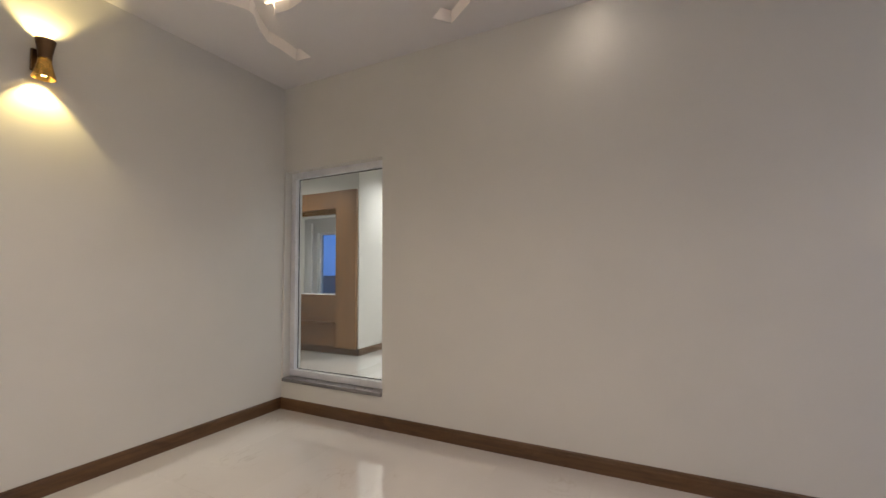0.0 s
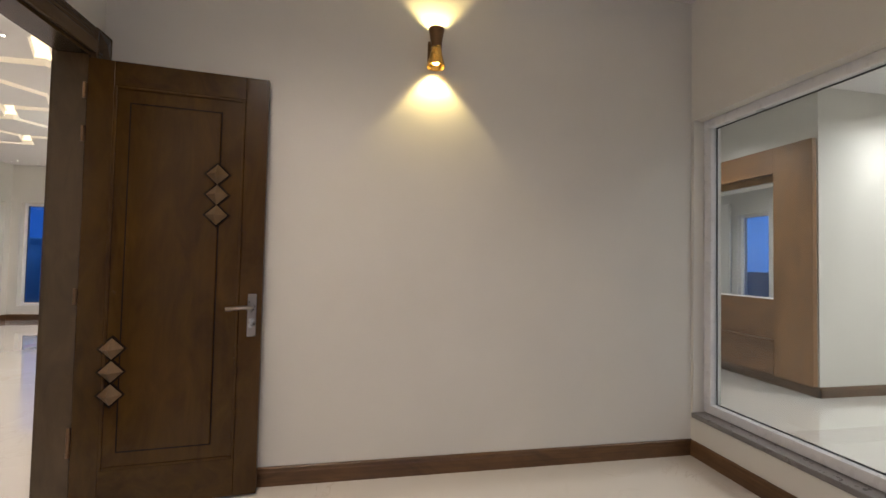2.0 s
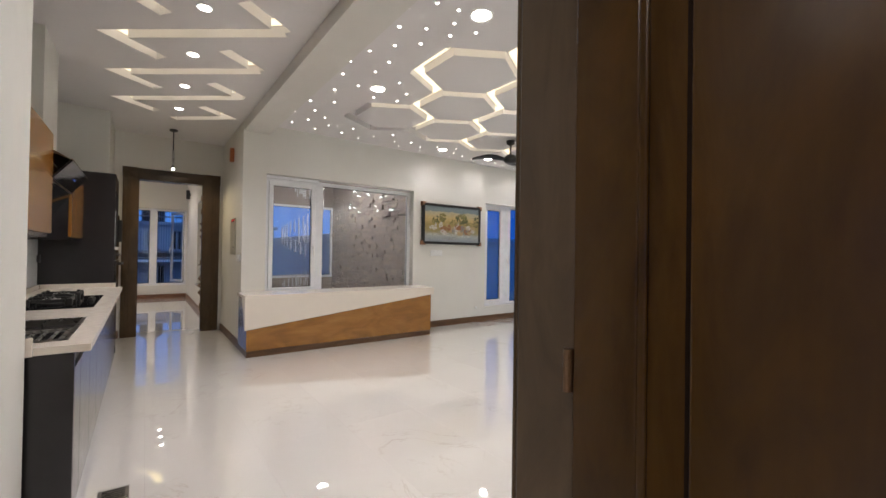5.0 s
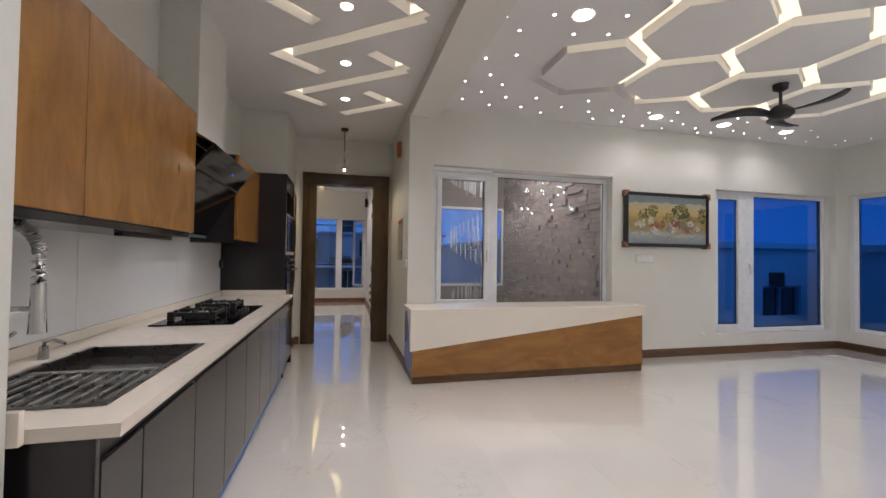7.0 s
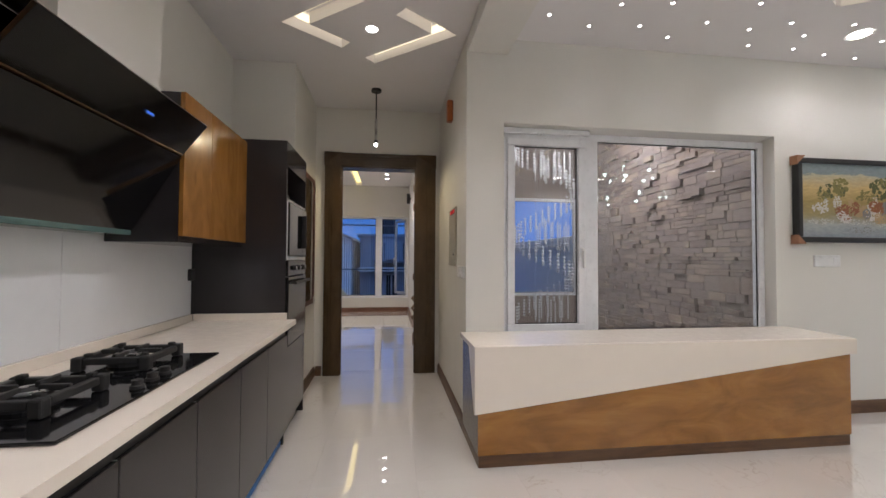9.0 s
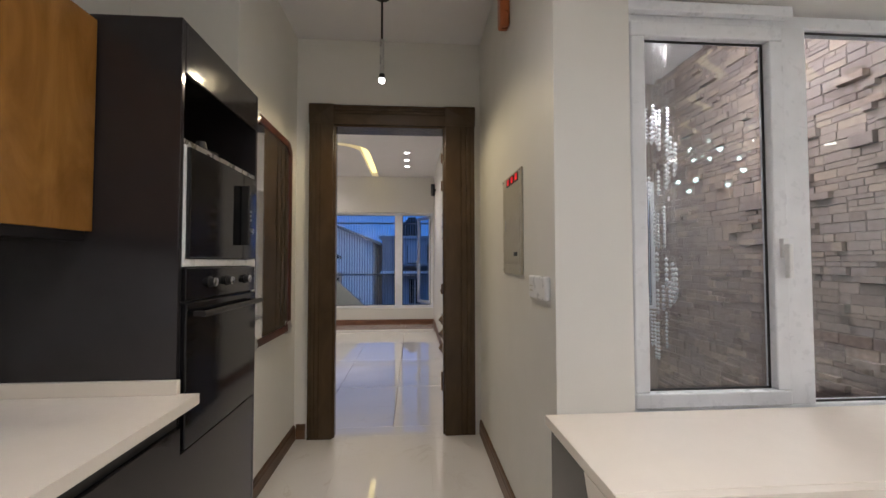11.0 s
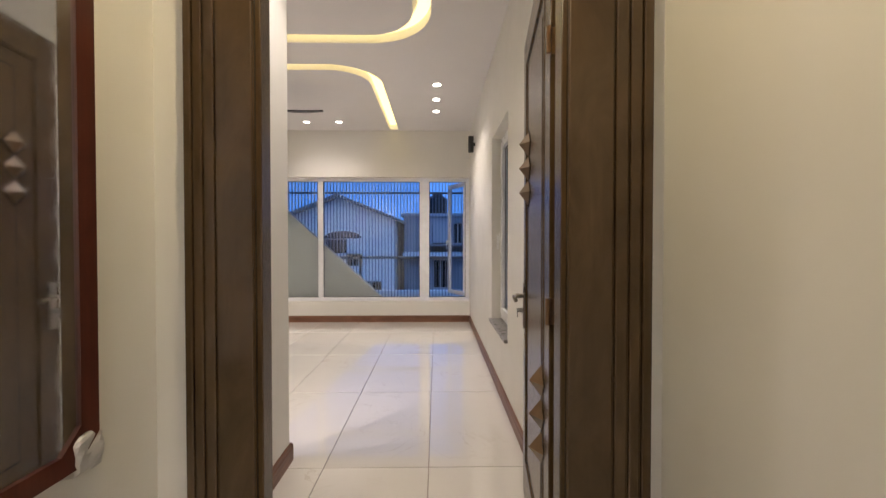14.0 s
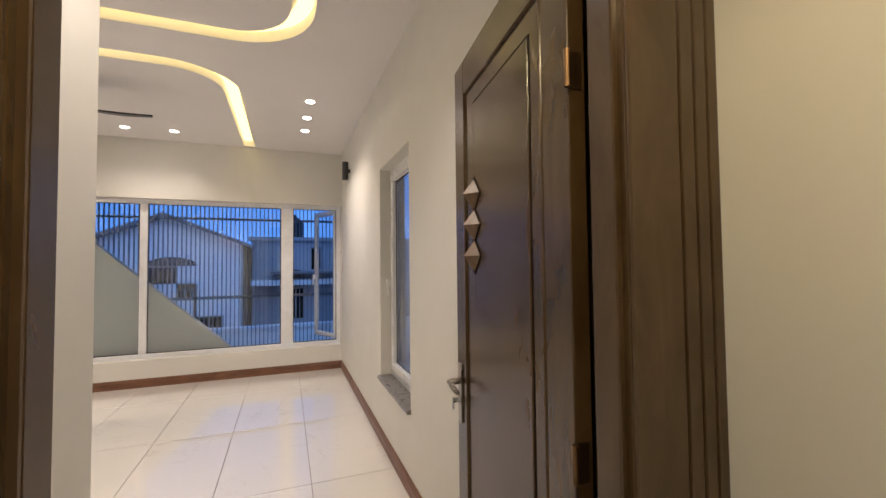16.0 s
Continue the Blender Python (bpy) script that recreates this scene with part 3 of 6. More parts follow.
for axis, at, side, lo, hi, m in (
        ("x", 2.731, -1, -2.378, 0.95, SKIRT_Y), ("y", -2.378, 1, -3.0, 2.715, SKIRT_X), ("y", 0.95, -1, -3.0, 1.66, SKIRT_X),
        ("y", 5.80, -1, 5.345, 8.83, SKIRT_X), ("x", 8.83, -1, 1.06, 5.784, SKIRT_Y), ("x", 2.93, -1, 5.33, 7.28, SKIRT_Y), ("x", 1.67, 1, 6.375, 7.28, SKIRT_Y),
        ("y", 7.30, -1, 1.686, 1.745, SKIRT_X),
        ("y", 12.284, -1, -2.2, 2.856, RED_SKIRT_X), ("x", 2.856, -1, 7.46, 12.268, RED_SKIRT_Y), ("x", 1.575, 1, 7.46, 8.476, RED_SKIRT_Y), ("y", 8.46, 1, 1.395, 1.591, RED_SKIRT_X),
        ("y", -4.44, 1, 3.514, 8.2, SKIRT_X), ("x", 3.53, -1, -6.8, -4.424, SKIRT_Y)):
    skirting(axis, at, side, lo, hi, m)

# ---- windows and doors ----
def window(name, axis, d, u0, u1, z0, z1, bars=(), sashes=(), handle=None, label="", depth=0.06, rim=0.05, panes=True, glass=None):
    """A white frame in an opening, with upright bars, sash frames, panes and a handle. d: the frame's inner face."""
    def span(ua, ub, da, db, za, zb):
        return ((ua, da, za), (ub, db, zb)) if axis == "y" else ((da, ua, za), (db, ub, zb))
    win = thing(name, (0, 0, 0), label, "window", kind="structure")
    part("window_frame", boxes(span(u0, u1, d, d + depth, z1 - rim, z1), span(u0, u1, d, d + depth, z0, z0 + rim), span(u0, u0 + rim, d, d + depth, z0 + rim, z1 - rim), span(u1 - rim, u1, d, d + depth, z0 + rim, z1 - rim), bevel=0.004), UPVC, win)
    for a, b in bars:
        part("mullion", boxes(span(a, b, d - 0.004, d + depth, z0 + rim, z1 - rim), bevel=0.004), UPVC, win)
    edges = [u0 + rim] + [e for b in bars for e in b] + [u1 - rim]
    for a, b in zip(edges[::2], edges[1::2]):
        za, zb, ua, ub = z0 + rim, z1 - rim, a, b
        if any(abs(s - a) < 0.03 for s in sashes):
            r = 0.055
            sash = part("sash", boxes(span(a, b, d - 0.014, d + 0.04, zb - r, zb), span(a, b, d - 0.014, d + 0.04, za, za + r), span(a, a + r, d - 0.014, d + 0.04, za + r, zb - r), span(b - r, b, d - 0.014, d + 0.04, za + r, zb - r), bevel=0.006), UPVC, win)
            za, zb, ua, ub = za + r, zb - r, a + r, b - r
        part("gasket", boxes(span(ua, ub, d + 0.016, d + 0.020, zb - 0.008, zb), span(ua, ub, d + 0.016, d + 0.020, za, za + 0.008), span(ua, ua + 0.008, d + 0.016, d + 0.020, za + 0.008, zb - 0.008), span(ub - 0.008, ub, d + 0.016, d + 0.020, za + 0.008, zb - 0.008)), BLACK_METAL, win)
        if panes:
            part("pane", boxes(span(ua, ub, d + 0.026, d + 0.032, za, zb)), glass or PANE, win)
    if handle:
        u, z = handle
        h = boxes(span(u - 0.012, u + 0.012, d - 0.030, d - 0.012, z - 0.035, z + 0.035), span(u - 0.009, u + 0.009, d - 0.05, d - 0.030, z - 0.11, z + 0.015), bevel=0.004)
        part("handle", h, WHITE, win)
    return win


window("window_1", "y", 5.895, 3.195, 5.32, 0.60, 2.098, [(3.835, 3.935)], [3.24], (3.81, 1.22), "white framed living room window above the console")
setting("trim", boxes(((3.19, 5.86, 2.075), (3.86, 5.893, 2.113)), bevel=0.004), UPVC, "white fly screen rail over the window sash")
window("window_2", "y", 5.875, 6.80, 8.72, 0.245, 2.05, [(7.28, 7.49)], [6.85], (7.40, 1.10), "white framed sliding window beside the picture", glass=TINTED)
window("window_3", "x", 8.91, 4.2, 5.65, 0.24, 2.05, [], [], None, "white framed window near the room corner", glass=TINTED)
win_b = window("window_4", "y", 12.38, -1.2, 2.846, 0.30, 2.125, [(-0.45, -0.37), (0.60, 0.677), (2.11, 2.254)], [], None, "wide white window with an open casement and dusk outside", panes=False)
for a, b in ((-1.15, -0.45), (-0.37, 0.60), (0.677, 2.11)):
    part("pane", boxes(((a, 12.41, 0.35), (b, 12.416, 2.075))), PANE, win_b)
sw = Matrix.Translation((2.79, 12.40, 0)) @ Matrix.Rotation(radians(-62), 4, "Z")
bm = boxes(((-0.53, 0, 0.36), (0, 0.045, 0.42)), ((-0.53, 0, 2.02), (0, 0.045, 2.08)), ((-0.53, 0, 0.42), (-0.47, 0.045, 2.02)), ((-0.06, 0, 0.42), (0, 0.045, 2.02)), bevel=0.006)
bmesh.ops.transform(bm, matrix=sw, verts=bm.verts)
casement = part("sash", bm, UPVC, win_b, "open white casement")
bm = boxes(((-0.47, 0.02, 0.42), (-0.06, 0.026, 2.02)))
bmesh.ops.transform(bm, matrix=sw, verts=bm.verts)
part("pane", bm, PANE, casement)
bm = boxes(((-0.51, -0.03, 1.15), (-0.49, 0, 1.21)), ((-0.508, -0.045, 1.06), (-0.492, -0.03, 1.20)), bevel=0.004)
bmesh.ops.transform(bm, matrix=sw, verts=bm.verts)
part("handle", bm, WHITE, casement)
window("window_5", "x", 2.94, 9.11, 9.92, 0.495, 2.09, [], [9.16], (9.85, 1.22), "narrow white casement window in a deep reveal")
setting("sill", boxes(((2.83, 9.10, 0.467), (3.0, 9.93, 0.493)), bevel=0.004), SILL, "dark grey stone window sill")
window("window_6", "y", -2.51, 1.643, 2.71, 0.268, 2.10, [], [], None, "tall white framed internal window beside the room corner", 0.06, 0.055)
setting("sill", boxes(((1.643, -2.52, 0.236), (2.71, -2.362, 0.266)), bevel=0.004), SILL, "grey stone window sill")
window("window_7", "x", -3.12, -1.9, -0.1, 0.35, 2.1, [(-1.03, -0.97)], [], None, "white framed bedroom window")
window("window_8", "y", -6.93, 6.05, 6.62, 0.3, 2.1, [], [], None, "white framed window of the side room")
window("window_10", "y", -6.93, 7.1, 7.9, 0.3, 2.1, [], [], None, "white framed window of the side room")
window("window_9", "y", 9.11, 3.45, 5.32, 0.62, 2.12, [], [], None, "white framed stairwell window", 0.06, 0.045)


def fluted(bm, lo, hi, run, face, inner=1):
    """A casing board in three steps with narrow grooves between. run: its long axis, face: the axis and side it shows."""
    one = bmesh.new()
    box(one, lo, hi, 0.004)
    merge(bm, one)
    w = 0 if run == 2 and face[0] == 1 else (2 if run == 0 else 1)
    for f, g in ((0.0, 0.53), (0.555, 0.15), (0.73, 0.13), (0.885, 0.115)):
        f = f if inner > 0 else 1 - f - g
        a, b = list(lo), list(hi)
        a[w] = lo[w] + (hi[w] - lo[w]) * f
        b[w] = a[w] + (hi[w] - lo[w]) * g
        if face[1] < 0:
            a[face[0]], b[face[0]] = lo[face[0]] - 0.008, lo[face[0]] + 0.002
        else:
            a[face[0]], b[face[0]] = hi[face[0]] - 0.002, hi[face[0]] + 0.008
        one = bmesh.new()
        box(one, a, b, 0.003)
        merge(bm, one)
    return bm


def door_frame(name, x0, x1, y0, y1, h, left, right, top, label, sides=(-1, 1), rebate=0.0, wood=DARK, wood_x=DARK_X):
    """The lining of an opening in a wall between y0 and y1, with fluted casings and corner blocks."""
    fr = thing(name, (0, 0, 0), label, "door frame", kind="structure")
    part("lining", boxes(((x0 - 0.03, y0 - 0.012, 0), (x0, y0 + 0.045 if rebate else y1 + 0.012, h)), bevel=0.003), wood, fr)
    part("lining", boxes(((x1, y0 - 0.012, 0), (x1 + 0.03, y0 + 0.045 if rebate else y1 + 0.012, h)), bevel=0.003), wood, fr)
    if rebate:
        part("latch_jamb", boxes(((x0 - rebate - 0.03, y0 + 0.046, 0), (x0 - rebate, y1 + 0.012, h)), bevel=0.003), wood, fr)
        part("hinge_jamb", boxes(((x1 + rebate, y0 + 0.046, 0), (x1 + rebate + 0.03, y1 + 0.012, h)), bevel=0.003), wood, fr)
    part("lining", boxes(((x0 - 0.03 - rebate, y0 - 0.012, h), (x1 + 0.03 + rebate, y1 + 0.012, h + 0.03)), bevel=0.003), wood_x, fr)
    for side in sides:
        ya, yb = (y0 - 0.028, y0) if side < 0 else (y1, y1 + 0.028)
        bm = bmesh.new()
        part("casing", fluted(bm, (x0 - (left if side < 0 or not rebate else rebate + 0.09), ya, 0), (x0 - 0.012 - (rebate if side > 0 else 0), yb, h + 0.012), 2, (1, side), -1), wood, fr)
        bm = bmesh.new()
        part("casing", fluted(bm, (x1 + 0.012 + (rebate if side > 0 else 0), ya, 0), (x1 + (right if side < 0 or not rebate else rebate + 0.09), yb, h + 0.012), 2, (1, side)), wood, fr)
        bm = bmesh.new()
        part("casing", fluted(bm, (x0 - 0.012, ya, h + 0.012), (x1 + 0.012, yb, h + top), 0, (1, side)), wood_x, fr)
        for a, b in ((x0 - left - 0.006, x0 - 0.010), (x1 + 0.010, x1 + right + 0.006)):
            yc = (ya - 0.010, yb) if side < 0 else (ya, yb + 0.010)
            bm = boxes(((a, yc[0], h + 0.010), (b, yc[1], h + top + 0.006)), bevel=0.006)
            yt = yc[0] if side < 0 else yc[1]
            m = ((a + b) / 2, yt + side * 0.012, h + (top + 0.016) / 2)
            q = [bm.verts.new(p) for p in ((a + 0.015, yt + side * 0.0005, h + 0.025), (b - 0.015, yt + side * 0.0005, h + 0.025), (b - 0.015, yt + side * 0.0005, h + top - 0.009), (a + 0.015, yt + side * 0.0005, h + top - 0.009))]
            tip = bm.verts.new(m)
            for i in range(4):
                bm.faces.new((q[i], q[(i + 1) % 4], tip))
            part("corner_block", bm, wood, fr)
    return fr


door_frame("door_frame_1", DOOR_A[0], DOOR_A[1], 0.95, 1.06, DOOR_H, 0.12, 0.12, 0.13, "dark stained wooden door frame with fluted casing", wood=CASING, wood_x=CASING_X)
door_frame("door_frame_2", DOOR_B[0], DOOR_B[1], 7.30, 7.45, DOOR_H, 0.174, 0.217, 0.145, "dark grey brown wooden door frame with fluted casing", rebate=0.06, wood=CASING, wood_x=CASING_X)


def door_leaf(name, hinge, latch, normal_side, label, wood=DARK, wood_x=DARK_X):
    """An open door leaf: stiles, rails, moulded panel, two rows of pyramid studs, hinges and a lever handle on a plate."""
    h, l = Vector((*hinge, 0)), Vector((*latch, 0))
    ux = (l - h).normalized()
    nx = Vector((ux.y, -ux.x, 0)) * normal_side
    m = Matrix(((ux.x, nx.x, 0, h.x), (ux.y, nx.y, 0, h.y), (0, 0, 1, 0), (0, 0, 0, 1)))
    w, top, t = (l - h).length, 2.075, 0.038
    leaf = thing(name, (0, 0, 0), label, "door", kind="structure")

    def put(nm, bm, mat, par=leaf, lab="", smooth=False):
        bmesh.ops.transform(bm, matrix=m, verts=bm.verts)
        bmesh.ops.recalc_face_normals(bm, faces=bm.faces)
        return part(nm, bm, mat, par, lab, smooth)
    put("stile", boxes(((0, -t, 0.008), (0.105, 0, top)), bevel=0.003), wood)
    put("stile", boxes(((w - 0.105, -t, 0.008), (w, 0, top)), bevel=0.003), wood)
    put("rail", boxes(((0.105, -t, top - 0.115), (w - 0.105, 0, top)), bevel=0.003), wood_x)
    put("rail", boxes(((0.105, -t, 0.008), (w - 0.105, 0, 0.19)), bevel=0.003), wood_x)
    a, b, z0, z1 = 0.105, w - 0.105, 0.19, top - 0.115
    put("panel", boxes(((a, -t + 0.006, z0), (b, -0.005, z1))), wood)
    for lo, hi in (((a, z0), (a + 0.014, z1)), ((b - 0.014, z0), (b, z1)), ((a + 0.014, z0), (b - 0.014, z0 + 0.014)), ((a + 0.014, z1 - 0.014), (b - 0.014, z1))):
        put("moulding", boxes(((lo[0], -0.014, lo[1]), (hi[0], 0.003, hi[1])), bevel=0.004), wood)
    ia, ib, iz0, iz1 = a + 0.070, b - 0.110, z0 + 0.08, z1 - 0.08
    # almost flush strips; the groove's shade is put into their colour
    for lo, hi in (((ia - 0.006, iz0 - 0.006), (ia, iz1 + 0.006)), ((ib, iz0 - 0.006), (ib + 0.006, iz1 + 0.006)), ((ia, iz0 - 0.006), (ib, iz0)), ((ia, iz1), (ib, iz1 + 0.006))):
        put("groove", boxes(((lo[0], -0.012, lo[1]), (hi[0], -0.0035, hi[1]))), GROOVE_SHADE)
    put("raised_field", boxes(((ia, -0.014, iz0), (ib, -0.001, iz1)), bevel=0.003), wood)
    for u, zs in ((ib - 0.006, (1.375, 1.475, 1.575)), (ia - 0.034, (0.53, 0.635, 0.74))):
        for z in zs:
            bm = bmesh.new()
            r = 0.049
            q = [bm.verts.new(p) for p in ((u - r, -0.007, z), (u, -0.007, z - r), (u + r, -0.007, z), (u, -0.007, z + r))]
            f = [bm.verts.new((v.co.x, 0.002, v.co.z)) for v in q]
            tip = bm.verts.new((u, 0.040, z))
            for i in range(4):
                bm.faces.new((q[i], q[(i + 1) % 4], f[(i + 1) % 4], f[i]))
                bm.faces.new((f[i], f[(i + 1) % 4], tip))
            stud = put("pyramid_stud", bm, STUD_LIT)
            # a dark diamond under each stud stands for its outline of shade
            bm = bmesh.new()
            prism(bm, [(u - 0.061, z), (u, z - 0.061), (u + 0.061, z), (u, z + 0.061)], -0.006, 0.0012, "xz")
            put("stud_base", bm, GROOVE_SHADE, stud, "dark plate round the stud, shade put into its colour")
    hd = put("handle_plate", boxes(((w - 0.065, 0, 0.78), (w - 0.025, 0.007, 0.99)), bevel=0.003), SATIN)
    bm = bmesh.new()
    cyl(bm, (w - 0.045, 0.0, 0.925), (w - 0.045, 0.045, 0.925), 0.011, n=14)
    tube(bm, [(w - 0.045, 0.045, 0.925), (w - 0.075, 0.050, 0.927), (w - 0.11, 0.050, 0.925), (w - 0.155, 0.046, 0.920)], 0.009)
    put("lever", bm, SATIN, hd, "brushed steel lever", True)
    bm = bmesh.new()
    cyl(bm, (w - 0.045, 0.0, 0.86), (w - 0.045, 0.014, 0.86), 0.012, n=14)
    box(bm, (w - 0.050, 0.014, 0.851), (w - 0.040, 0.035, 0.869))
    cyl(bm, (w - 0.045, 0.030, 0.838), (w - 0.045, 0.033, 0.838), 0.012, n=12)
    put("key", bm, STEEL, hd, "key in the lock")
    for z in (0.30, 0.36, 0.98, 1.72, 1.92):
        bm = bmesh.new()
        cyl(bm, (-0.008, 0.004, z - 0.036), (-0.008, 0.004, z + 0.036), 0.007, n=10)
        box(bm, (-0.003, -0.028, z - 0.036), (0.0, 0.004, z + 0.036))
        put("hinge", bm, BRONZE)
    return leaf


door_leaf("door_1", (2.58, 0.925), (2.648, 0.157), 1, "open dark stained wooden door with pyramid studs")
door_leaf("door_2", (2.672, 7.405), (2.770, 8.190), -1, "open dark grey brown wooden door with pyramid studs", CASING, CASING_X)

# ---- kitchen ----
XW, XF, ZT = 1.20, 1.778, 0.783   # kitchen wall, door fronts, worktop top
splash = thing("splashback", (XW, 2.685, 0.80), "white glass splashback behind the worktop", "splashback", kind="structure")
for a, b in ((2.685, 3.70), (3.70, 4.75), (4.75, 5.755)):
    part("panel", boxes(((XW, a + 0.001, 0.80), (XW + 0.008, b - 0.001, 1.30)), bevel=0.001), SPLASH, splash)


def slab_with_hole(lo, hi, hlo, hhi, z0, z1):
    """One slab with a rectangular cut-out."""
    bm = bmesh.new()
    out = [(lo[0], lo[1]), (hi[0], lo[1]), (hi[0], hi[1]), (lo[0], hi[1])]
    inn = [(hlo[0], hlo[1]), (hhi[0], hlo[1]), (hhi[0], hhi[1]), (hlo[0], hhi[1])]
    v = [[bm.verts.new((*p, z)) for p in loop] for loop in (out, inn) for z in (z0, z1)]
    for i in range(4):
        j = (i + 1) % 4
        for a, b in ((0, 1), (1, 3), (3, 2), (2, 0)):
            bm.faces.new((v[a][i], v[a][j], v[b][j], v[b][i]))
    bmesh.ops.recalc_face_normals(bm, faces=bm.faces)
    return bm


def base_cabinet(y0, y1):
    cab = thing("base_cabinet", (XW, y0, 0), "grey gloss handleless kitchen base cabinet under the cream worktop", "cabinet", "kitchen base cabinets")
    part("carcass", boxes(((XW + 0.002, y0 + 0.001, 0.085), (XF - 0.02, y1 - 0.001, ZT - 0.032))), LACQUER, cab)
    part("plinth", boxes(((XW + 0.05, y0 + 0.001, 0.0), (XF - 0.035, y1 - 0.001, 0.084))), LACQUER, cab)
    # a thin steel strip stands for the light line reflected along the seam
    part("edge_strip", boxes(((XF - 0.0195, y0 + 0.0002, 0.10), (XF - 0.006, y0 + 0.0032, ZT - 0.098))), STEEL, cab)
    part("door", boxes(((XF - 0.019, y0 + 0.004, 0.088), (XF, y1 - 0.001, ZT - 0.098)), bevel=0.002), LACQUER, cab)
    part("grip_channel", boxes(((XF - 0.0195, y0 + 0.001, ZT - 0.096), (XF - 0.012, y1 - 0.001, ZT - 0.032))), BLACK_METAL, cab)
    return cab


for a, b in zip((2.735, 2.935, 3.337, 3.739, 4.141, 4.543, 4.947, 5.346), (2.935, 3.337, 3.739, 4.141, 4.543, 4.947, 5.346, 5.758)):
    base_cabinet(a, b)
tagged(part("end_panel", boxes(((XW + 0.002, 2.715, 0.0), (XF, 2.733, ZT - 0.032)), bevel=0.002), LACQUER), "grey gloss end panel of the kitchen run", "panel")
tagged(part("protective_film", boxes(((XF - 0.033, 2.74, 0.001), (XF - 0.031, 5.75, 0.03))), BLUE_FILM), "blue protective film strip along the plinth foot", "film")
# the worktop with cut-outs for sink and hob
SK = (1.36, 1.735, 2.83, 3.515)
top = thing("worktop", (XW, 2.65, ZT), "cream quartz kitchen worktop with upstand", "worktop")
zt0 = ZT - 0.03
part("slab", slab_with_hole((XW + 0.002, 2.70), (1.830, 5.757), (SK[0], SK[2]), (SK[1], SK[3]), zt0, ZT), QUARTZ, top)
part("upstand", boxes(((XW + 0.009, 2.70, ZT), (XW + 0.027, 5.74, ZT + 0.042)), bevel=0.002), QUARTZ, top)
part("upstand", boxes(((XW + 0.028, 5.741, ZT), (1.775, 5.758, ZT + 0.042)), bevel=0.002), QUARTZ, top)
part("upstand", boxes(((XW + 0.028, 2.682, ZT - 0.03), (1.66, 2.699, ZT + 0.042)), bevel=0.002), QUARTZ, top)

sink = thing("kitchen_sink", (1.53, 3.15, ZT), "dark steel kitchen sink with a drainer rack", "sink")
x0, x1, y0, y1 = SK
part("rim", boxes(((x0 - 0.012, y0 - 0.012, ZT + 0.001), (x0 + 0.006, y1 + 0.012, ZT + 0.005)), ((x1 - 0.006, y0 - 0.012, ZT + 0.001), (x1 + 0.012, y1 + 0.012, ZT + 0.005)), ((x0 + 0.006, y0 - 0.012, ZT + 0.001), (x1 - 0.006, y0 + 0.006, ZT + 0.005)), ((x0 + 0.006, y1 - 0.006, ZT + 0.001), (x1 - 0.006, y1 + 0.012, ZT + 0.005)), bevel=0.001), SINK, sink)
part("basin", boxes(((x0 + 0.003, y0 + 0.003, ZT - 0.20), (x1 - 0.003, y1 - 0.003, ZT - 0.195)), ((x0 + 0.003, y0 + 0.003, ZT - 0.195), (x0 + 0.009, y1 - 0.003, ZT + 0.001)), ((x1 - 0.009, y0 + 0.003, ZT - 0.195), (x1 - 0.003, y1 - 0.003, ZT + 0.001)), ((x0 + 0.009, y0 + 0.003, ZT - 0.195), (x1 - 0.009, y0 + 0.009, ZT + 0.001)), ((x0 + 0.009, y1 - 0.009, ZT - 0.195), (x1 - 0.009, y1 - 0.003, ZT + 0.001))), SINK, sink)
rack = part("drainer_rack", slab_with_hole((x0 + 0.012, y0 + 0.011), (x1 - 0.012, 3.19), (x0 + 0.028, y0 + 0.03), (x1 - 0.028, 3.16), ZT - 0.014, ZT - 0.002), STEEL, sink)
for i in range(9):
    x = x0 + 0.03 + i * 0.04
    part("rack_bar", boxes(((x, y0 + 0.028, ZT - 0.013), (x + 0.012, 3.162, ZT - 0.004)), bevel=0.002), STEEL, rack)
tap = thing("kitchen_tap", (1.285, 3.05, ZT), "chrome spring neck kitchen tap", "tap")
bm = bmesh.new()
cyl(bm, (1.285, 3.05, ZT), (1.285, 3.05, ZT + 0.012), 0.032, n=20)
cyl(bm, (1.285, 3.05, ZT + 0.012), (1.285, 3.05, ZT + 0.13), 0.022, n=20)
part("body", bm, CHROME, tap, smooth=False)
bm = bmesh.new()
neck = [(1.285, 3.05, ZT + 0.13), (1.285, 3.05, ZT + 0.36)] + [(1.285 + 0.09 - 0.09 * math.cos(a), 3.05, ZT + 0.36 + 0.09 * math.sin(a)) for a in [math.pi * i / 10 for i in range(1, 11)]] + [(1.465, 3.05, ZT + 0.27)]
tube(bm, neck, 0.010)
part("neck", bm, CHROME, tap, smooth=True)
coil = []
for i in range(420):
    t_ = i / 419 * (len(neck) - 1.01)
    k = int(t_)
    p = Vector(neck[k]).lerp(Vector(neck[k + 1]), t_ - k)
    q = (Vector(neck[k + 1]) - Vector(neck[k])).normalized().to_track_quat("Z", "Y")
    coil.append(p + q @ Vector((0.015 * math.cos(i * 0.75), 0.015 * math.sin(i * 0.75), 0)))
bm = tube(bmesh.new(), coil, 0.0028, 5)
part("spring", bm, STEEL, tap)
bm = bmesh.new()
cyl(bm, (1.465, 3.05, ZT + 0.28), (1.465, 3.05, ZT + 0.14), 0.016, 0.021, 16)
part("spray_head", bm, CHROME, tap, smooth=False)
part("holder", boxes(((1.285, 3.04, ZT + 0.20), (1.46, 3.06, ZT + 0.215)), bevel=0.003), CHROME, tap)
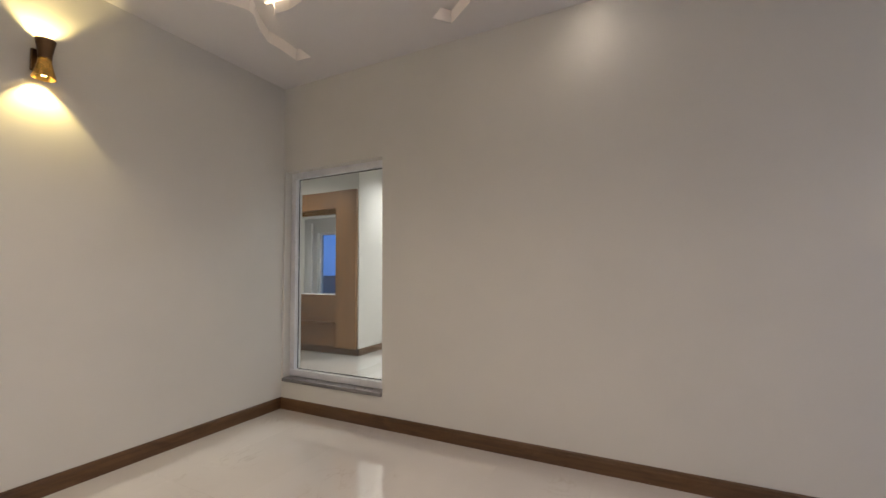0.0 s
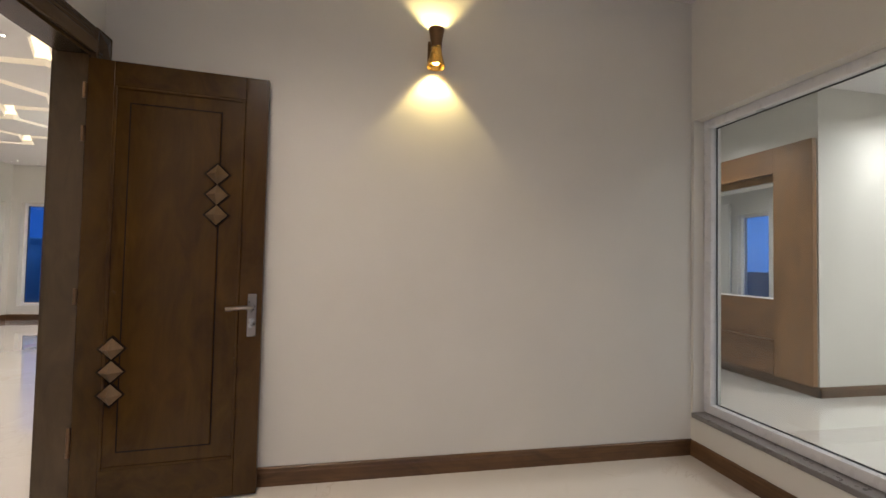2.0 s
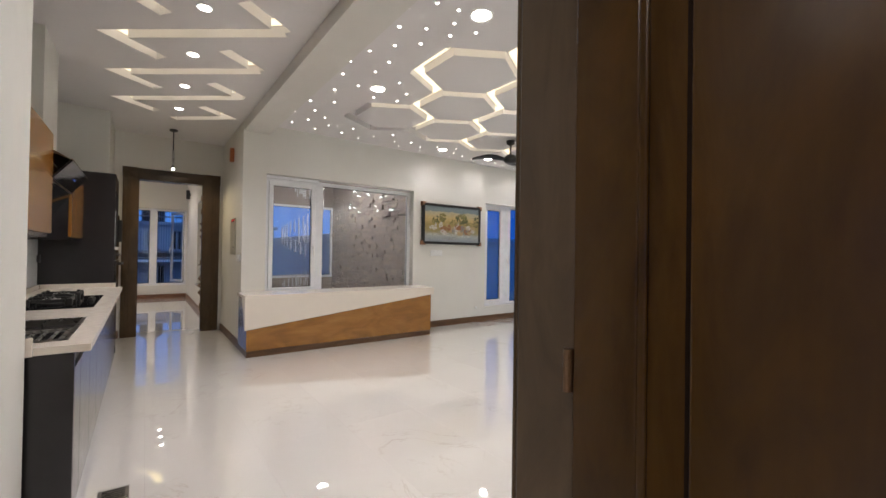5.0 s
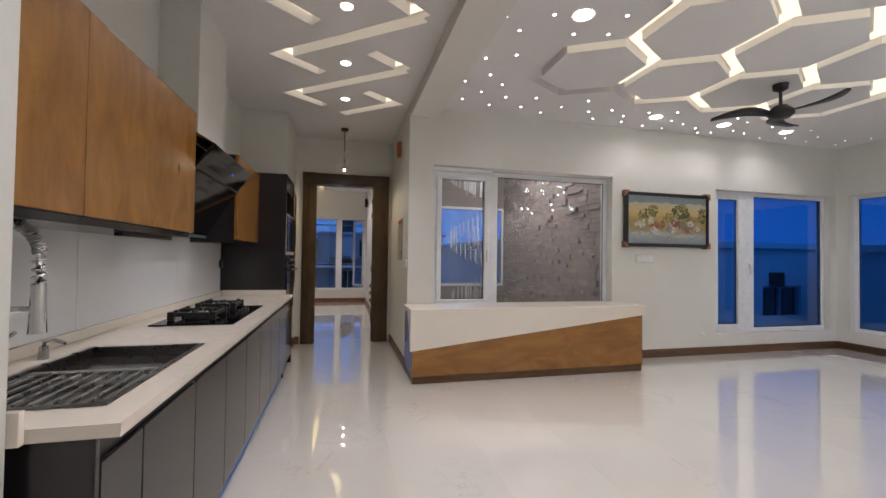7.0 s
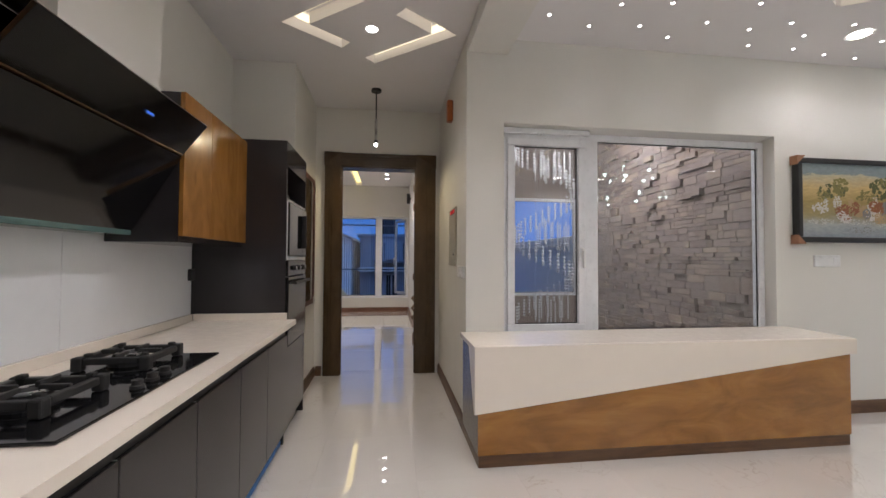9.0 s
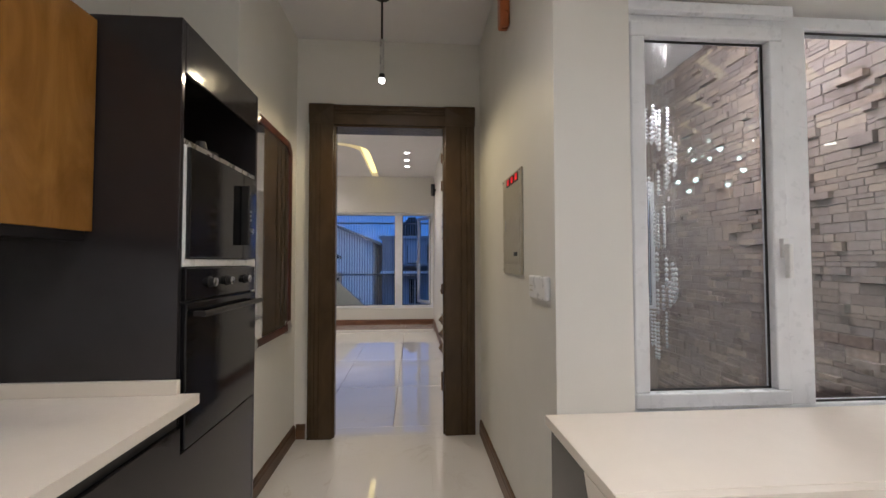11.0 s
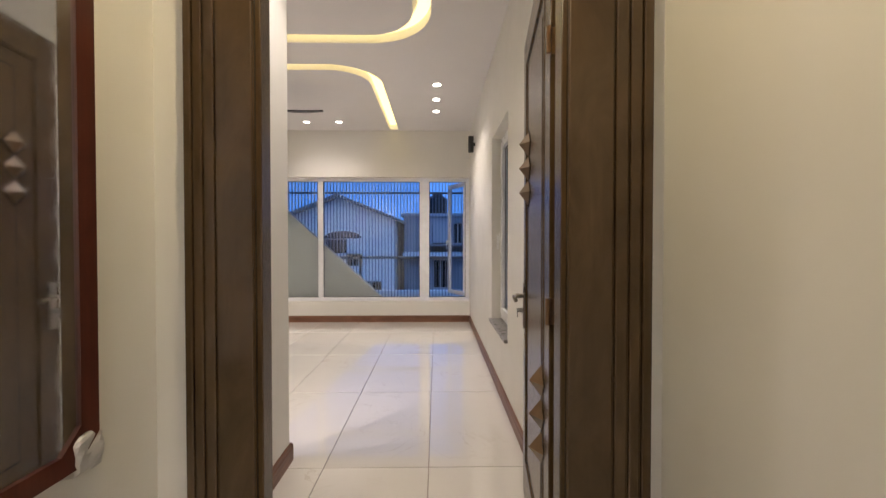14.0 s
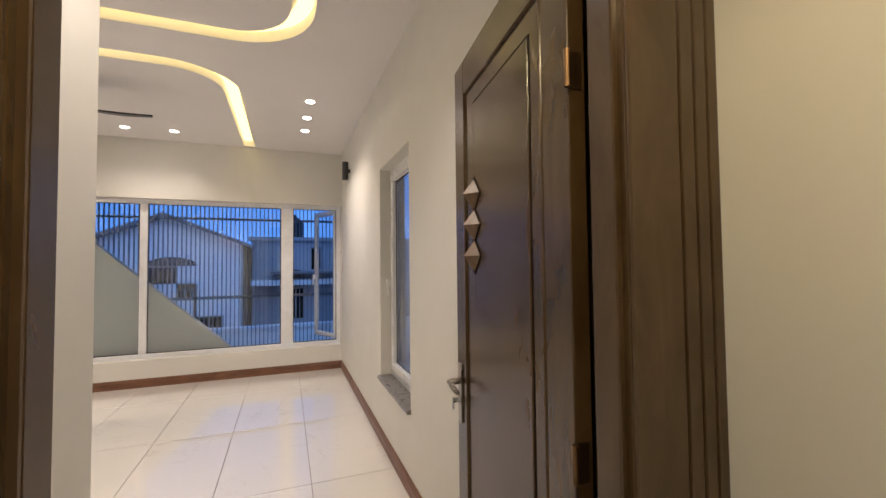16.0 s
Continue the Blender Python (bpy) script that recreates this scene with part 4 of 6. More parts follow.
bm = bmesh.new()
cyl(bm, (1.285, 3.05, ZT + 0.07), (1.285, 3.12, ZT + 0.075), 0.016, 0.012, 14)
tube(bm, [(1.285, 3.12, ZT + 0.075), (1.30, 3.16, ZT + 0.09), (1.32, 3.20, ZT + 0.12)], 0.006)
part("lever", bm, CHROME, tap, smooth=True)
soap = thing("soap_dispenser", (1.30, 3.36, ZT), "small chrome soap dispenser beside the sink", "soap dispenser")
bm = bmesh.new()
cyl(bm, (1.30, 3.36, ZT), (1.30, 3.36, ZT + 0.045), 0.016, 0.013, 16)
part("body", bm, STEEL, soap)
bm = bmesh.new()
tube(bm, [(1.30, 3.36, ZT + 0.045), (1.30, 3.36, ZT + 0.058), (1.33, 3.36, ZT + 0.064), (1.365, 3.36, ZT + 0.052)], 0.007)
part("spout", bm, STEEL, soap, smooth=True)

hob = thing("gas_hob", (1.55, 4.4, ZT), "black glass gas hob with cast iron pan supports", "hob")
part("glass", boxes(((1.350, 4.0, ZT + 0.001), (1.742, 4.805, ZT + 0.009)), bevel=0.003), BLACK, hob)
for cy in (4.24, 4.66):
    br = bmesh.new()
    lathe(br, [(0.07, 0.0), (0.07, 0.012), (0.05, 0.02), (0.05, 0.032), (0.035, 0.036), (0.0005, 0.036)], (1.505, cy, ZT + 0.009), 24)
    burner = part("burner", br, IRON, hob)
    ring_cap = bmesh.new()
    lathe(ring_cap, [(0.046, 0), (0.052, 0.004), (0.046, 0.008), (0.034, 0.008), (0.034, 0)], (1.505, cy, ZT + 0.041), 24)
    part("burner_ring", ring_cap, STEEL, burner, "dull steel burner ring")
    HS = 0.102  # half the width of the cast frame
    bm = bmesh.new()
    for sx, sy in ((1, 0), (-1, 0), (0, 1), (0, -1)):
        bx, by = 1.505 + sx * HS, cy + sy * HS
        hx, hy = (0.011, HS - 0.02) if sx else (HS - 0.02, 0.011)
        merge(bm, boxes(((bx - hx, by - hy, ZT + 0.030), (bx + hx, by + hy, ZT + 0.052)), bevel=0.004))
        fx, fy = (0.036, 0.007) if sx else (0.007, 0.036)
        ix, iy = 1.505 + sx * (HS - 0.04), cy + sy * (HS - 0.04)
        merge(bm, boxes(((ix - fx, iy - fy, ZT + 0.044), (ix + fx, iy + fy, ZT + 0.060)), bevel=0.003))
    for sx in (1, -1):
        for sy in (1, -1):
            bx, by = 1.505 + sx * HS, cy + sy * HS
            merge(bm, boxes(((bx - 0.016, by - 0.016, ZT + 0.0095), (bx + 0.016, by + 0.016, ZT + 0.056)), bevel=0.006))
            merge(bm, boxes(((bx - 0.008 - 0.016 * sx, by - 0.008 - 0.016 * sy, ZT + 0.052), (bx + 0.012 - 0.016 * sx, by + 0.012 - 0.016 * sy, ZT + 0.064)), bevel=0.003))
    part("pan_support", bm, IRON, hob, "square cast iron pan support")
for cy in (4.355, 4.43, 4.50):
    bm = bmesh.new()
    lathe(bm, [(0.019, 0), (0.019, 0.008), (0.015, 0.011), (0.015, 0.024), (0.0005, 0.025)], (1.695, cy, ZT + 0.009), 18)
    part("knob", bm, BLACK_METAL, hob)


def wall_cabinet(y0, y1, doors):
    cab = thing("wall_cabinet", (XW, y0, 1.25), "knotty oak fronted kitchen wall cabinet with dark sides", "cabinet", "kitchen wall cabinets")
    part("carcass", boxes(((XW + 0.002, y0, 1.235), (1.498, y1, 1.895)), bevel=0.002), LACQUER, cab)
    n = len(doors) - 1
    for a, b in zip(doors, doors[1:]):
        part("door", boxes(((1.499, a + 0.0015, 1.262), (1.519, b - 0.0015, 1.897)), bevel=0.002), OAK, cab)
    return cab


wall_cabinet(2.685, 4.083, (2.685, 3.14, 4.083))
wall_cabinet(4.972, 5.757, (4.972, 5.25, 5.757))
tagged(part("light_bar", boxes(((1.40, 3.56, 1.218), (1.43, 4.05, 1.234)), bevel=0.003), BLACK_METAL), "slim dark light bar under the wall cabinet", "light bar")

hood = thing("cooker_hood", (XW, 4.57, 1.28), "black glass angled cooker hood between the oak cabinets", "cooker hood")
bm = bmesh.new()
prism(bm, [(XW + 0.002, 1.285), (1.30, 1.285), (1.50, 1.612), (1.50, 1.71), (1.44, 1.80), (XW + 0.002, 1.80)], 4.09, 4.967, "xz")
part("body", bm, BLACK, hood)
bm = bmesh.new()
prism(bm, [(1.302, 1.282), (1.318, 1.282), (1.512, 1.604), (1.502, 1.614)], 4.092, 4.965, "xz")
part("lower_glass", bm, BLACK, hood)
bm = bmesh.new()
prism(bm, [(1.503, 1.618), (1.513, 1.612), (1.613, 1.742), (1.603, 1.750)], 4.092, 4.965, "xz")
flap = part("upper_glass", bm, BLACK, hood)
bm = bmesh.new()
prism(bm, [(1.605, 1.752), (1.613, 1.745), (1.52, 1.80), (1.45, 1.81), (1.44, 1.802), (1.50, 1.79)], 4.092, 4.965, "xz")
part("top_plate", bm, BRONZE, hood)
part("trim_strip", boxes(((1.500, 4.092, 1.611), (1.516, 4.965, 1.619))), BRONZE, hood)
part("display", boxes(((1.566, 4.60, 1.672), (1.571, 4.64, 1.680))), GLOW_BLUE, flap)
part("bottom_edge", boxes(((XW + 0.012, 4.095, 1.262), (1.32, 4.96, 1.2835)), bevel=0.003), plain("hood_edge_glass", (0.10, 0.17, 0.16), 0.1), hood)
tagged(part("duct_cover", boxes(((XW + 0.002, 4.41, 1.802), (1.42, 4.968, CEIL))), WALL), "cream plastered duct cover above the cooker hood", "duct cover")

tall = thing("oven_cabinet", (XW, 6.08, 0), "tall grey gloss cabinet holding microwave and oven", "cabinet")
T0, T1, TX = 5.76, 6.367, 1.76
part("side_panel", boxes(((XW + 0.002, T0, 0), (TX, T0 + 0.02, 1.92)), bevel=0.002), LACQUER, tall)
part("side_panel", boxes(((XW + 0.002, T1 - 0.02, 0), (TX, T1, 1.92)), bevel=0.002), LACQUER, tall)
part("top_panel", boxes(((XW + 0.002, T0 + 0.02, 1.895), (TX - 0.02, T1 - 0.02, 1.92))), LACQUER, tall)
part("top_door", boxes(((TX - 0.018, T0 + 0.022, 1.76), (TX, T1 - 0.022, 1.92)), bevel=0.002), LACQUER, tall)
part("shelf", boxes(((XW + 0.002, T0 + 0.02, 1.535), (TX - 0.004, T1 - 0.02, 1.555))), STEEL, tall)
part("niche_back", boxes(((XW + 0.03, T0 + 0.02, 0.10), (XW + 0.05, T1 - 0.02, 1.895))), LACQUER, tall)
part("divider", boxes(((XW + 0.05, T0 + 0.02, 1.158), (TX + 0.004, T1 - 0.02, 1.182)), bevel=0.002), WHITE, tall, "white strip between the appliances")
for lo, hi in (((TX - 0.02, T0 + 0.02, 1.182), (TX + 0.002, T0 + 0.034, 1.535)), ((TX - 0.02, T1 - 0.045, 0.60), (TX + 0.002, T1 - 0.02, 1.158)), ((TX - 0.02, T1 - 0.045, 1.182), (TX + 0.002, T1 - 0.02, 1.535))):
    part("edge_strip", boxes((lo, hi)), WHITE, tall)
part("bottom_door", boxes(((TX - 0.018, T0 + 0.022, 0.088), (TX, T1 - 0.022, 0.59)), bevel=0.002), LACQUER, tall)
part("plinth", boxes(((XW + 0.05, T0 + 0.02, 0), (TX - 0.035, T1 - 0.02, 0.084))), LACQUER, tall)
micro = thing("microwave", (1.5, 6.08, 1.182), "black built-in microwave with one steel dial", "microwave")
part("body", boxes(((XW + 0.06, T0 + 0.036, 1.184), (TX - 0.004, T1 - 0.047, 1.533))), BLACK_METAL, micro)
part("door", boxes(((TX - 0.003, T0 + 0.036, 1.186), (TX + 0.014, 6.19, 1.531)), bevel=0.003), BLACK, micro)
part("control_panel", boxes(((TX - 0.003, 6.192, 1.186), (TX + 0.014, T1 - 0.047, 1.531)), bevel=0.003), BLACK, micro)
part("handle", boxes(((TX + 0.014, 6.165, 1.24), (TX + 0.045, 6.18, 1.48)), bevel=0.004), BLACK_METAL, micro)
bm = bmesh.new()
cyl(bm, (TX + 0.014, 6.25, 1.30), (TX + 0.030, 6.25, 1.30), 0.015, 0.013, 20)
part("dial", bm, STEEL, micro)
for k in range(3):
    part("button", boxes(((TX + 0.014, 6.235, 1.345 + 0.018 * k), (TX + 0.018, 6.265, 1.353 + 0.018 * k))), STEEL, micro)
oven = thing("oven", (1.5, 6.08, 0.60), "black built-in oven with three steel knobs", "oven")
part("body", boxes(((XW + 0.06, T0 + 0.022, 0.602), (TX - 0.004, T1 - 0.047, 1.156))), BLACK_METAL, oven)
fascia = part("fascia", boxes(((TX - 0.003, T0 + 0.022, 1.052), (TX + 0.012, T1 - 0.047, 1.154)), bevel=0.003), BLACK, oven)
odoor = part("door", boxes(((TX - 0.003, T0 + 0.022, 0.606), (TX + 0.016, T1 - 0.047, 1.046)), bevel=0.003), BLACK, oven)
bm = bmesh.new()
cyl(bm, (TX + 0.05, T0 + 0.05, 1.01), (TX + 0.05, T1 - 0.07, 1.01), 0.010, n=12)
box(bm, (TX + 0.014, T0 + 0.06, 1.002), (TX + 0.05, T0 + 0.075, 1.018))
box(bm, (TX + 0.014, T1 - 0.095, 1.002), (TX + 0.05, T1 - 0.08, 1.018))
part("handle", bm, BLACK_METAL, odoor)
for y in (5.93, 6.06, 6.22):
    bm = bmesh.new()
    lathe(bm, [(0.019, 0), (0.019, 0.004), (0.015, 0.005), (0.014, 0.020), (0.0005, 0.021)], (0, 0, 0), 20)
    bmesh.ops.transform(bm, matrix=Matrix.Translation((TX + 0.012, y, 1.105)) @ Matrix.Rotation(radians(90), 4, "Y"), verts=bm.verts)
    knob = part("knob", bm, BLACK_METAL, fascia, "black knob with a steel ring")
    bm = bmesh.new()
    cyl(bm, (TX + 0.0305, y, 1.105), (TX + 0.0335, y, 1.105), 0.0155, 0.0145, 20)
    part("ring", bm, STEEL, knob, "steel ring")
tagged(part("cup_lid", lathe(bmesh.new(), [(0.05, 0), (0.055, 0.01), (0.02, 0.022), (0.015, 0.05), (0.0005, 0.052)], (1.70, 6.0, 1.555), 18), BLACK_METAL), "small black lid lying on the microwave shelf", "lid")
tagged(part("socket", boxes(((XW + 0.009, 5.70, 1.03), (XW + 0.03, 5.756, 1.10)), bevel=0.004), BLACK_METAL), "small black wall socket above the worktop", "socket")
drain = thing("floor_drain", (1.90, 2.99, 0), "steel floor drain set into the tiles", "floor drain")
part("frame", boxes(((1.84, 2.93, 0.0005), (1.96, 3.05, 0.003))), SINK, drain)
for k in range(5):
    part("slot", boxes(((1.855, 2.947 + 0.02 * k, 0.003), (1.945, 2.957 + 0.02 * k, 0.004))), BLACK_METAL, drain)

# ---- hall ----
mirror = thing("wall_mirror", (1.67, 6.8, 1.33), "large wall mirror in a reddish brown frame with wrapped corners", "mirror")
Y0, Y1, Z0, Z1, CH = 6.475, 7.085, 0.755, 1.91, 0.05


def ring(y0, y1, z0, z1, c):
    return [(y0 + c, z0), (y1 - c, z0), (y1, z0 + c), (y1, z1 - c), (y1 - c, z1), (y0 + c, z1), (y0, z1 - c), (y0, z0 + c)]


bm = bmesh.new()
o, i = ring(Y0, Y1, Z0, Z1, CH), ring(Y0 + 0.035, Y1 - 0.035, Z0 + 0.035, Z1 - 0.035, CH * 0.8)
lo_o, hi_o = [bm.verts.new((1.672, *p)) for p in o], [bm.verts.new((1.706, *p)) for p in o]
lo_i, hi_i = [bm.verts.new((1.672, *p)) for p in i], [bm.verts.new((1.702, *p)) for p in i]
for a in range(8):
    b = (a + 1) % 8
    bm.faces.new((hi_o[a], hi_o[b], hi_i[b], hi_i[a]))
    bm.faces.new((lo_o[a], lo_o[b], hi_o[b], hi_o[a]))
    bm.faces.new((hi_i[a], hi_i[b], lo_i[b], lo_i[a]))
    bm.faces.new((lo_o[b], lo_o[a], lo_i[a], lo_i[b]))
bmesh.ops.recalc_face_normals(bm, faces=bm.faces)
part("frame", bm, MIRROR_WOOD, mirror)
bm = bmesh.new()
prism(bm, ring(Y0 + 0.03, Y1 - 0.03, Z0 + 0.03, Z1 - 0.03, CH * 0.8), 1.690, 1.697, "yz")
part("glass", bm, MIRROR, mirror, "clear mirror glass")
for y, z in ((Y0 + 0.02, Z0 + 0.02), (Y0 + 0.02, Z1 - 0.02), (Y1 - 0.02, Z0 + 0.02)):
    bm = bmesh.new()
    box(bm, (1.671, y - 0.033, z - 0.033), (1.709, y + 0.033, z + 0.033), 0.008)
    bmesh.ops.subdivide_edges(bm, edges=bm.edges, cuts=3, use_grid_fill=True)
    for v in bm.verts:
        v.co += Vector((0.006, 0.012, 0.012)) * noise.noise(v.co * 45) + Vector((0.005, 0.003, 0.003)) * noise.noise(v.co * 160)
        v.co.x = max(v.co.x, 1.6705)
    part("corner_wrap", bm, WRAP, mirror, "crumpled silver wrap")

dbx = thing("distribution_board", (2.93, 6.360, 1.36), "beige grey steel distribution board with red displays", "distribution board")
DX = 2.930
part("cover", boxes(((DX - 0.012, 6.182, 1.115), (DX, 6.524, 1.580)), bevel=0.004), BOXGREY, dbx)
part("door", boxes(((DX - 0.0145, 6.200, 1.165), (DX - 0.0115, 6.485, 1.515)), bevel=0.002), BOXGREY, dbx)
part("label_plate", boxes(((DX - 0.017, 6.238, 1.198), (DX - 0.0146, 6.290, 1.215))), BLACK_METAL, dbx)
part("sticker", boxes(((DX - 0.0165, 6.448, 1.32), (DX - 0.0146, 6.465, 1.375))), WRAP, dbx)
for k in range(3):
    y = 6.225 + 0.075 * k
    part("display_bezel", boxes(((DX - 0.0155, y, 1.530), (DX - 0.0125, y + 0.056, 1.568))), BLACK_METAL, dbx)
    part("display", boxes(((DX - 0.0170, y + 0.006, 1.536), (DX - 0.0156, y + 0.038, 1.562))), GLOW_RED, dbx)
for y, z in ((6.195, 1.135), (6.510, 1.135), (6.195, 1.568), (6.510, 1.568)):
    bm = bmesh.new()
    cyl(bm, (DX - 0.0155, y, z), (DX - 0.011, y, z), 0.006, n=10)
    part("screw", bm, STEEL, dbx)
sw = thing("switch_panel", (2.93, 6.0, 1.08), "white plastic switch panel on the hall wall", "switch")
part("plate", boxes(((DX - 0.018, 5.850, 1.036), (DX, 6.055, 1.120)), bevel=0.006), WHITE, sw)
part("side_edge", boxes(((DX - 0.021, 5.852, 1.040), (DX - 0.0185, 5.874, 1.116)), bevel=0.001), WHITE, sw)
for k in range(2):
    for j in range(2):
        part("marking", boxes(((DX - 0.0192, 6.0 + 0.022 * j, 1.062 + 0.018 * k), (DX - 0.0182, 6.013 + 0.022 * j, 1.066 + 0.018 * k))), BOXGREY, sw)
tagged(part("wall_sconce", boxes(((DX - 0.05, 6.39, 2.32), (DX, 6.46, 2.50)), bevel=0.012), COPPER), "small copper coloured wall sconce high on the hall wall", "wall light")

pend = thing("pendant_lamp", (2.283, 6.79, CEIL), "slim black pendant lamp with one small bulb", "pendant lamp")
PY = 6.79
bm = bmesh.new()
cyl(bm, (2.283, PY, CEIL - 0.022), (2.283, PY, CEIL), 0.045, n=24)
part("canopy", bm, BLACK_METAL, pend)
bm = bmesh.new()
cyl(bm, (2.283, PY, 2.44), (2.283, PY, CEIL - 0.022), 0.006, n=8)
part("cord", bm, BLACK_METAL, pend)
bm = bmesh.new()
cyl(bm, (2.283, PY, 2.24), (2.283, PY, 2.44), 0.013, n=14)
part("tube", bm, STEEL, pend)
bm = bmesh.new()
cyl(bm, (2.283, PY, 2.215), (2.283, PY, 2.24), 0.017, n=14)
part("socket", bm, BLACK_METAL, pend)
bm = bmesh.new()
bmesh.ops.create_icosphere(bm, subdivisions=2, radius=0.018, matrix=Matrix.Translation((2.283, PY, 2.205)))
part("bulb", bm, GLOW_SPOT, pend, smooth=True)

# ---- living room ----
con = thing("console", (4.1, 5.55, 0), "low console with cream quartz top and a slanting oak front", "console")
CX0, CX1, CY0, CY1, CT = 2.89, 5.34, 5.32, 5.798, 0.675
part("plinth", boxes(((CX0 + 0.025, CY0 + 0.006, 0.0), (CX1 - 0.01, CY1, 0.068)), bevel=0.003), SKIRT_X, con)
bm = bmesh.new()
prism(bm, [(CX0 + 0.02, 0.07), (CX1 - 0.005, 0.07), (CX1 - 0.005, 0.575), (CX0 + 0.02, 0.296)], CY0 + 0.003, CY0 + 0.024, "xz")
part("oak_front", bm, OAK_X, con, "knotty oak front panel")
bm = bmesh.new()
prism(bm, [(CX0, 0.297), (CX1, 0.577), (CX1 + 0.045, 0.577), (CX1 + 0.045, CT - 0.002), (CX0, CT - 0.002)], CY0, CY0 + 0.026, "xz")
part("quartz_front", bm, QUARTZ, con, "cream quartz fascia cut on a slant")
part("top", boxes(((CX0, CY0 + 0.0265, CT - 0.03), (CX1 + 0.045, CY1, CT)), bevel=0.002), QUARTZ, con)
part("carcass", boxes(((CX0 + 0.02, CY0 + 0.027, 0.07), (CX1 - 0.02, CY1, CT - 0.032))), LACQUER, con)
bm = bmesh.new()
prism(bm, [(CY0 + 0.027, 0.30), (CY0 + 0.027, CT - 0.032), (CY1 - 0.30, CT - 0.032)], CX0, CX0 + 0.018, "yz")
part("side_wedge", bm, QUARTZ, con)
part("end_panel", boxes(((CX1 - 0.018, CY0 + 0.027, 0.07), (CX1 - 0.003, CY1, CT - 0.032))), OAK, con)

pic = thing("painting", (6.03, 5.80, 1.62), "framed landscape painting of running horses, cardboard on its corners", "painting")
PX0, PX1, PZ0, PZ1, PF = 5.46, 6.642, 1.312, 1.953, 5.742
part("frame_rail", boxes(((PX0, PF, PZ1 - 0.04), (PX1, 5.798, PZ1)), bevel=0.008), BLACK_METAL, pic)
part("frame_rail", boxes(((PX0, PF, PZ0), (PX1, 5.798, PZ0 + 0.04)), bevel=0.008), BLACK_METAL, pic)
part("frame_rail", boxes(((PX0, PF, PZ0 + 0.04), (PX0 + 0.04, 5.798, PZ1 - 0.04)), bevel=0.008), BLACK_METAL, pic)
part("frame_rail", boxes(((PX1 - 0.04, PF, PZ0 + 0.04), (PX1, 5.798, PZ1 - 0.04)), bevel=0.008), BLACK_METAL, pic)


def canvas_mat():
    m, nt, b = nodes_of("painted_canvas")
    tc = nt.nodes.new("ShaderNodeTexCoord")
    sep = nt.nodes.new("ShaderNodeSeparateXYZ")
    nt.links.new(tc.outputs["Generated"], sep.inputs[0])
    wob = nt.nodes.new("ShaderNodeMath")
    wob.operation = "MULTIPLY_ADD"
    v = coords(nt, (1.0, 1.0, 3.0))
    nt.links.new(noise_tex(nt, v, 4, 5, 0.6, 0.6), wob.inputs[0])
    wob.inputs[1].default_value = 0.30
    nt.links.new(sep.outputs["Z"], wob.inputs[2])
    col = ramp(nt, wob.outputs[0], (0.10, (0.20, 0.25, 0.29)), (0.33, (0.38, 0.40, 0.40)), (0.45, (0.34, 0.29, 0.14)), (0.62, (0.36, 0.27, 0.09)), (0.80, (0.58, 0.42, 0.18)), (0.98, (0.46, 0.42, 0.30)), (1.1, (0.20, 0.25, 0.27)))
    nt.links.new(mixed(nt, col, ramp(nt, noise_tex(nt, v, 22, 5), (0.3, grey(0.75)), (0.7, grey(1.05))), 0.8), b.inputs["Base Color"])
    b.inputs["Roughness"].default_value = 0.45
    return m


canvas = part("canvas", boxes(((PX0 + 0.038, PF + 0.014, PZ0 + 0.038), (PX1 - 0.038, PF + 0.024, PZ1 - 0.038))), canvas_mat(), pic)


def daub(name, x, z, rx, rz, col, seed, lift):
    """A cluster of small dabs of paint with uneven outlines."""
    rnd = random.Random(seed)
    bm = bmesh.new()
    for j in range(60):
        a, q = rnd.uniform(0, 6.28), math.sqrt(rnd.random())
        cx, cz, br = x + rx * q * math.cos(a), z + rz * q * math.sin(a), rnd.uniform(0.10, 0.22) * min(rx, rz)
        pts = [(cx + br * rnd.uniform(0.6, 1.5) * math.cos(2 * math.pi * k / 7), cz + br * rnd.uniform(0.6, 1.3) * math.sin(2 * math.pi * k / 7)) for k in range(7)]
        yl = PF + 0.0138 - lift * 0.0006 - j * 0.000015
        prism(bm, pts, yl - 0.0002, yl + 0.0005, "xz")
    part(name, bm, col, canvas)


leafy = plain("painted_foliage", (0.09, 0.095, 0.03), 0.5)
leafy2 = plain("painted_foliage_light", (0.20, 0.18, 0.05), 0.5)
brown_p, white_p, tan_p, grey_p = plain("painted_brown", (0.28, 0.10, 0.04), 0.5), plain("painted_white", (0.60, 0.58, 0.55), 0.5), plain("painted_tan", (0.45, 0.32, 0.17), 0.5), plain("painted_shadow", (0.22, 0.22, 0.22), 0.5)
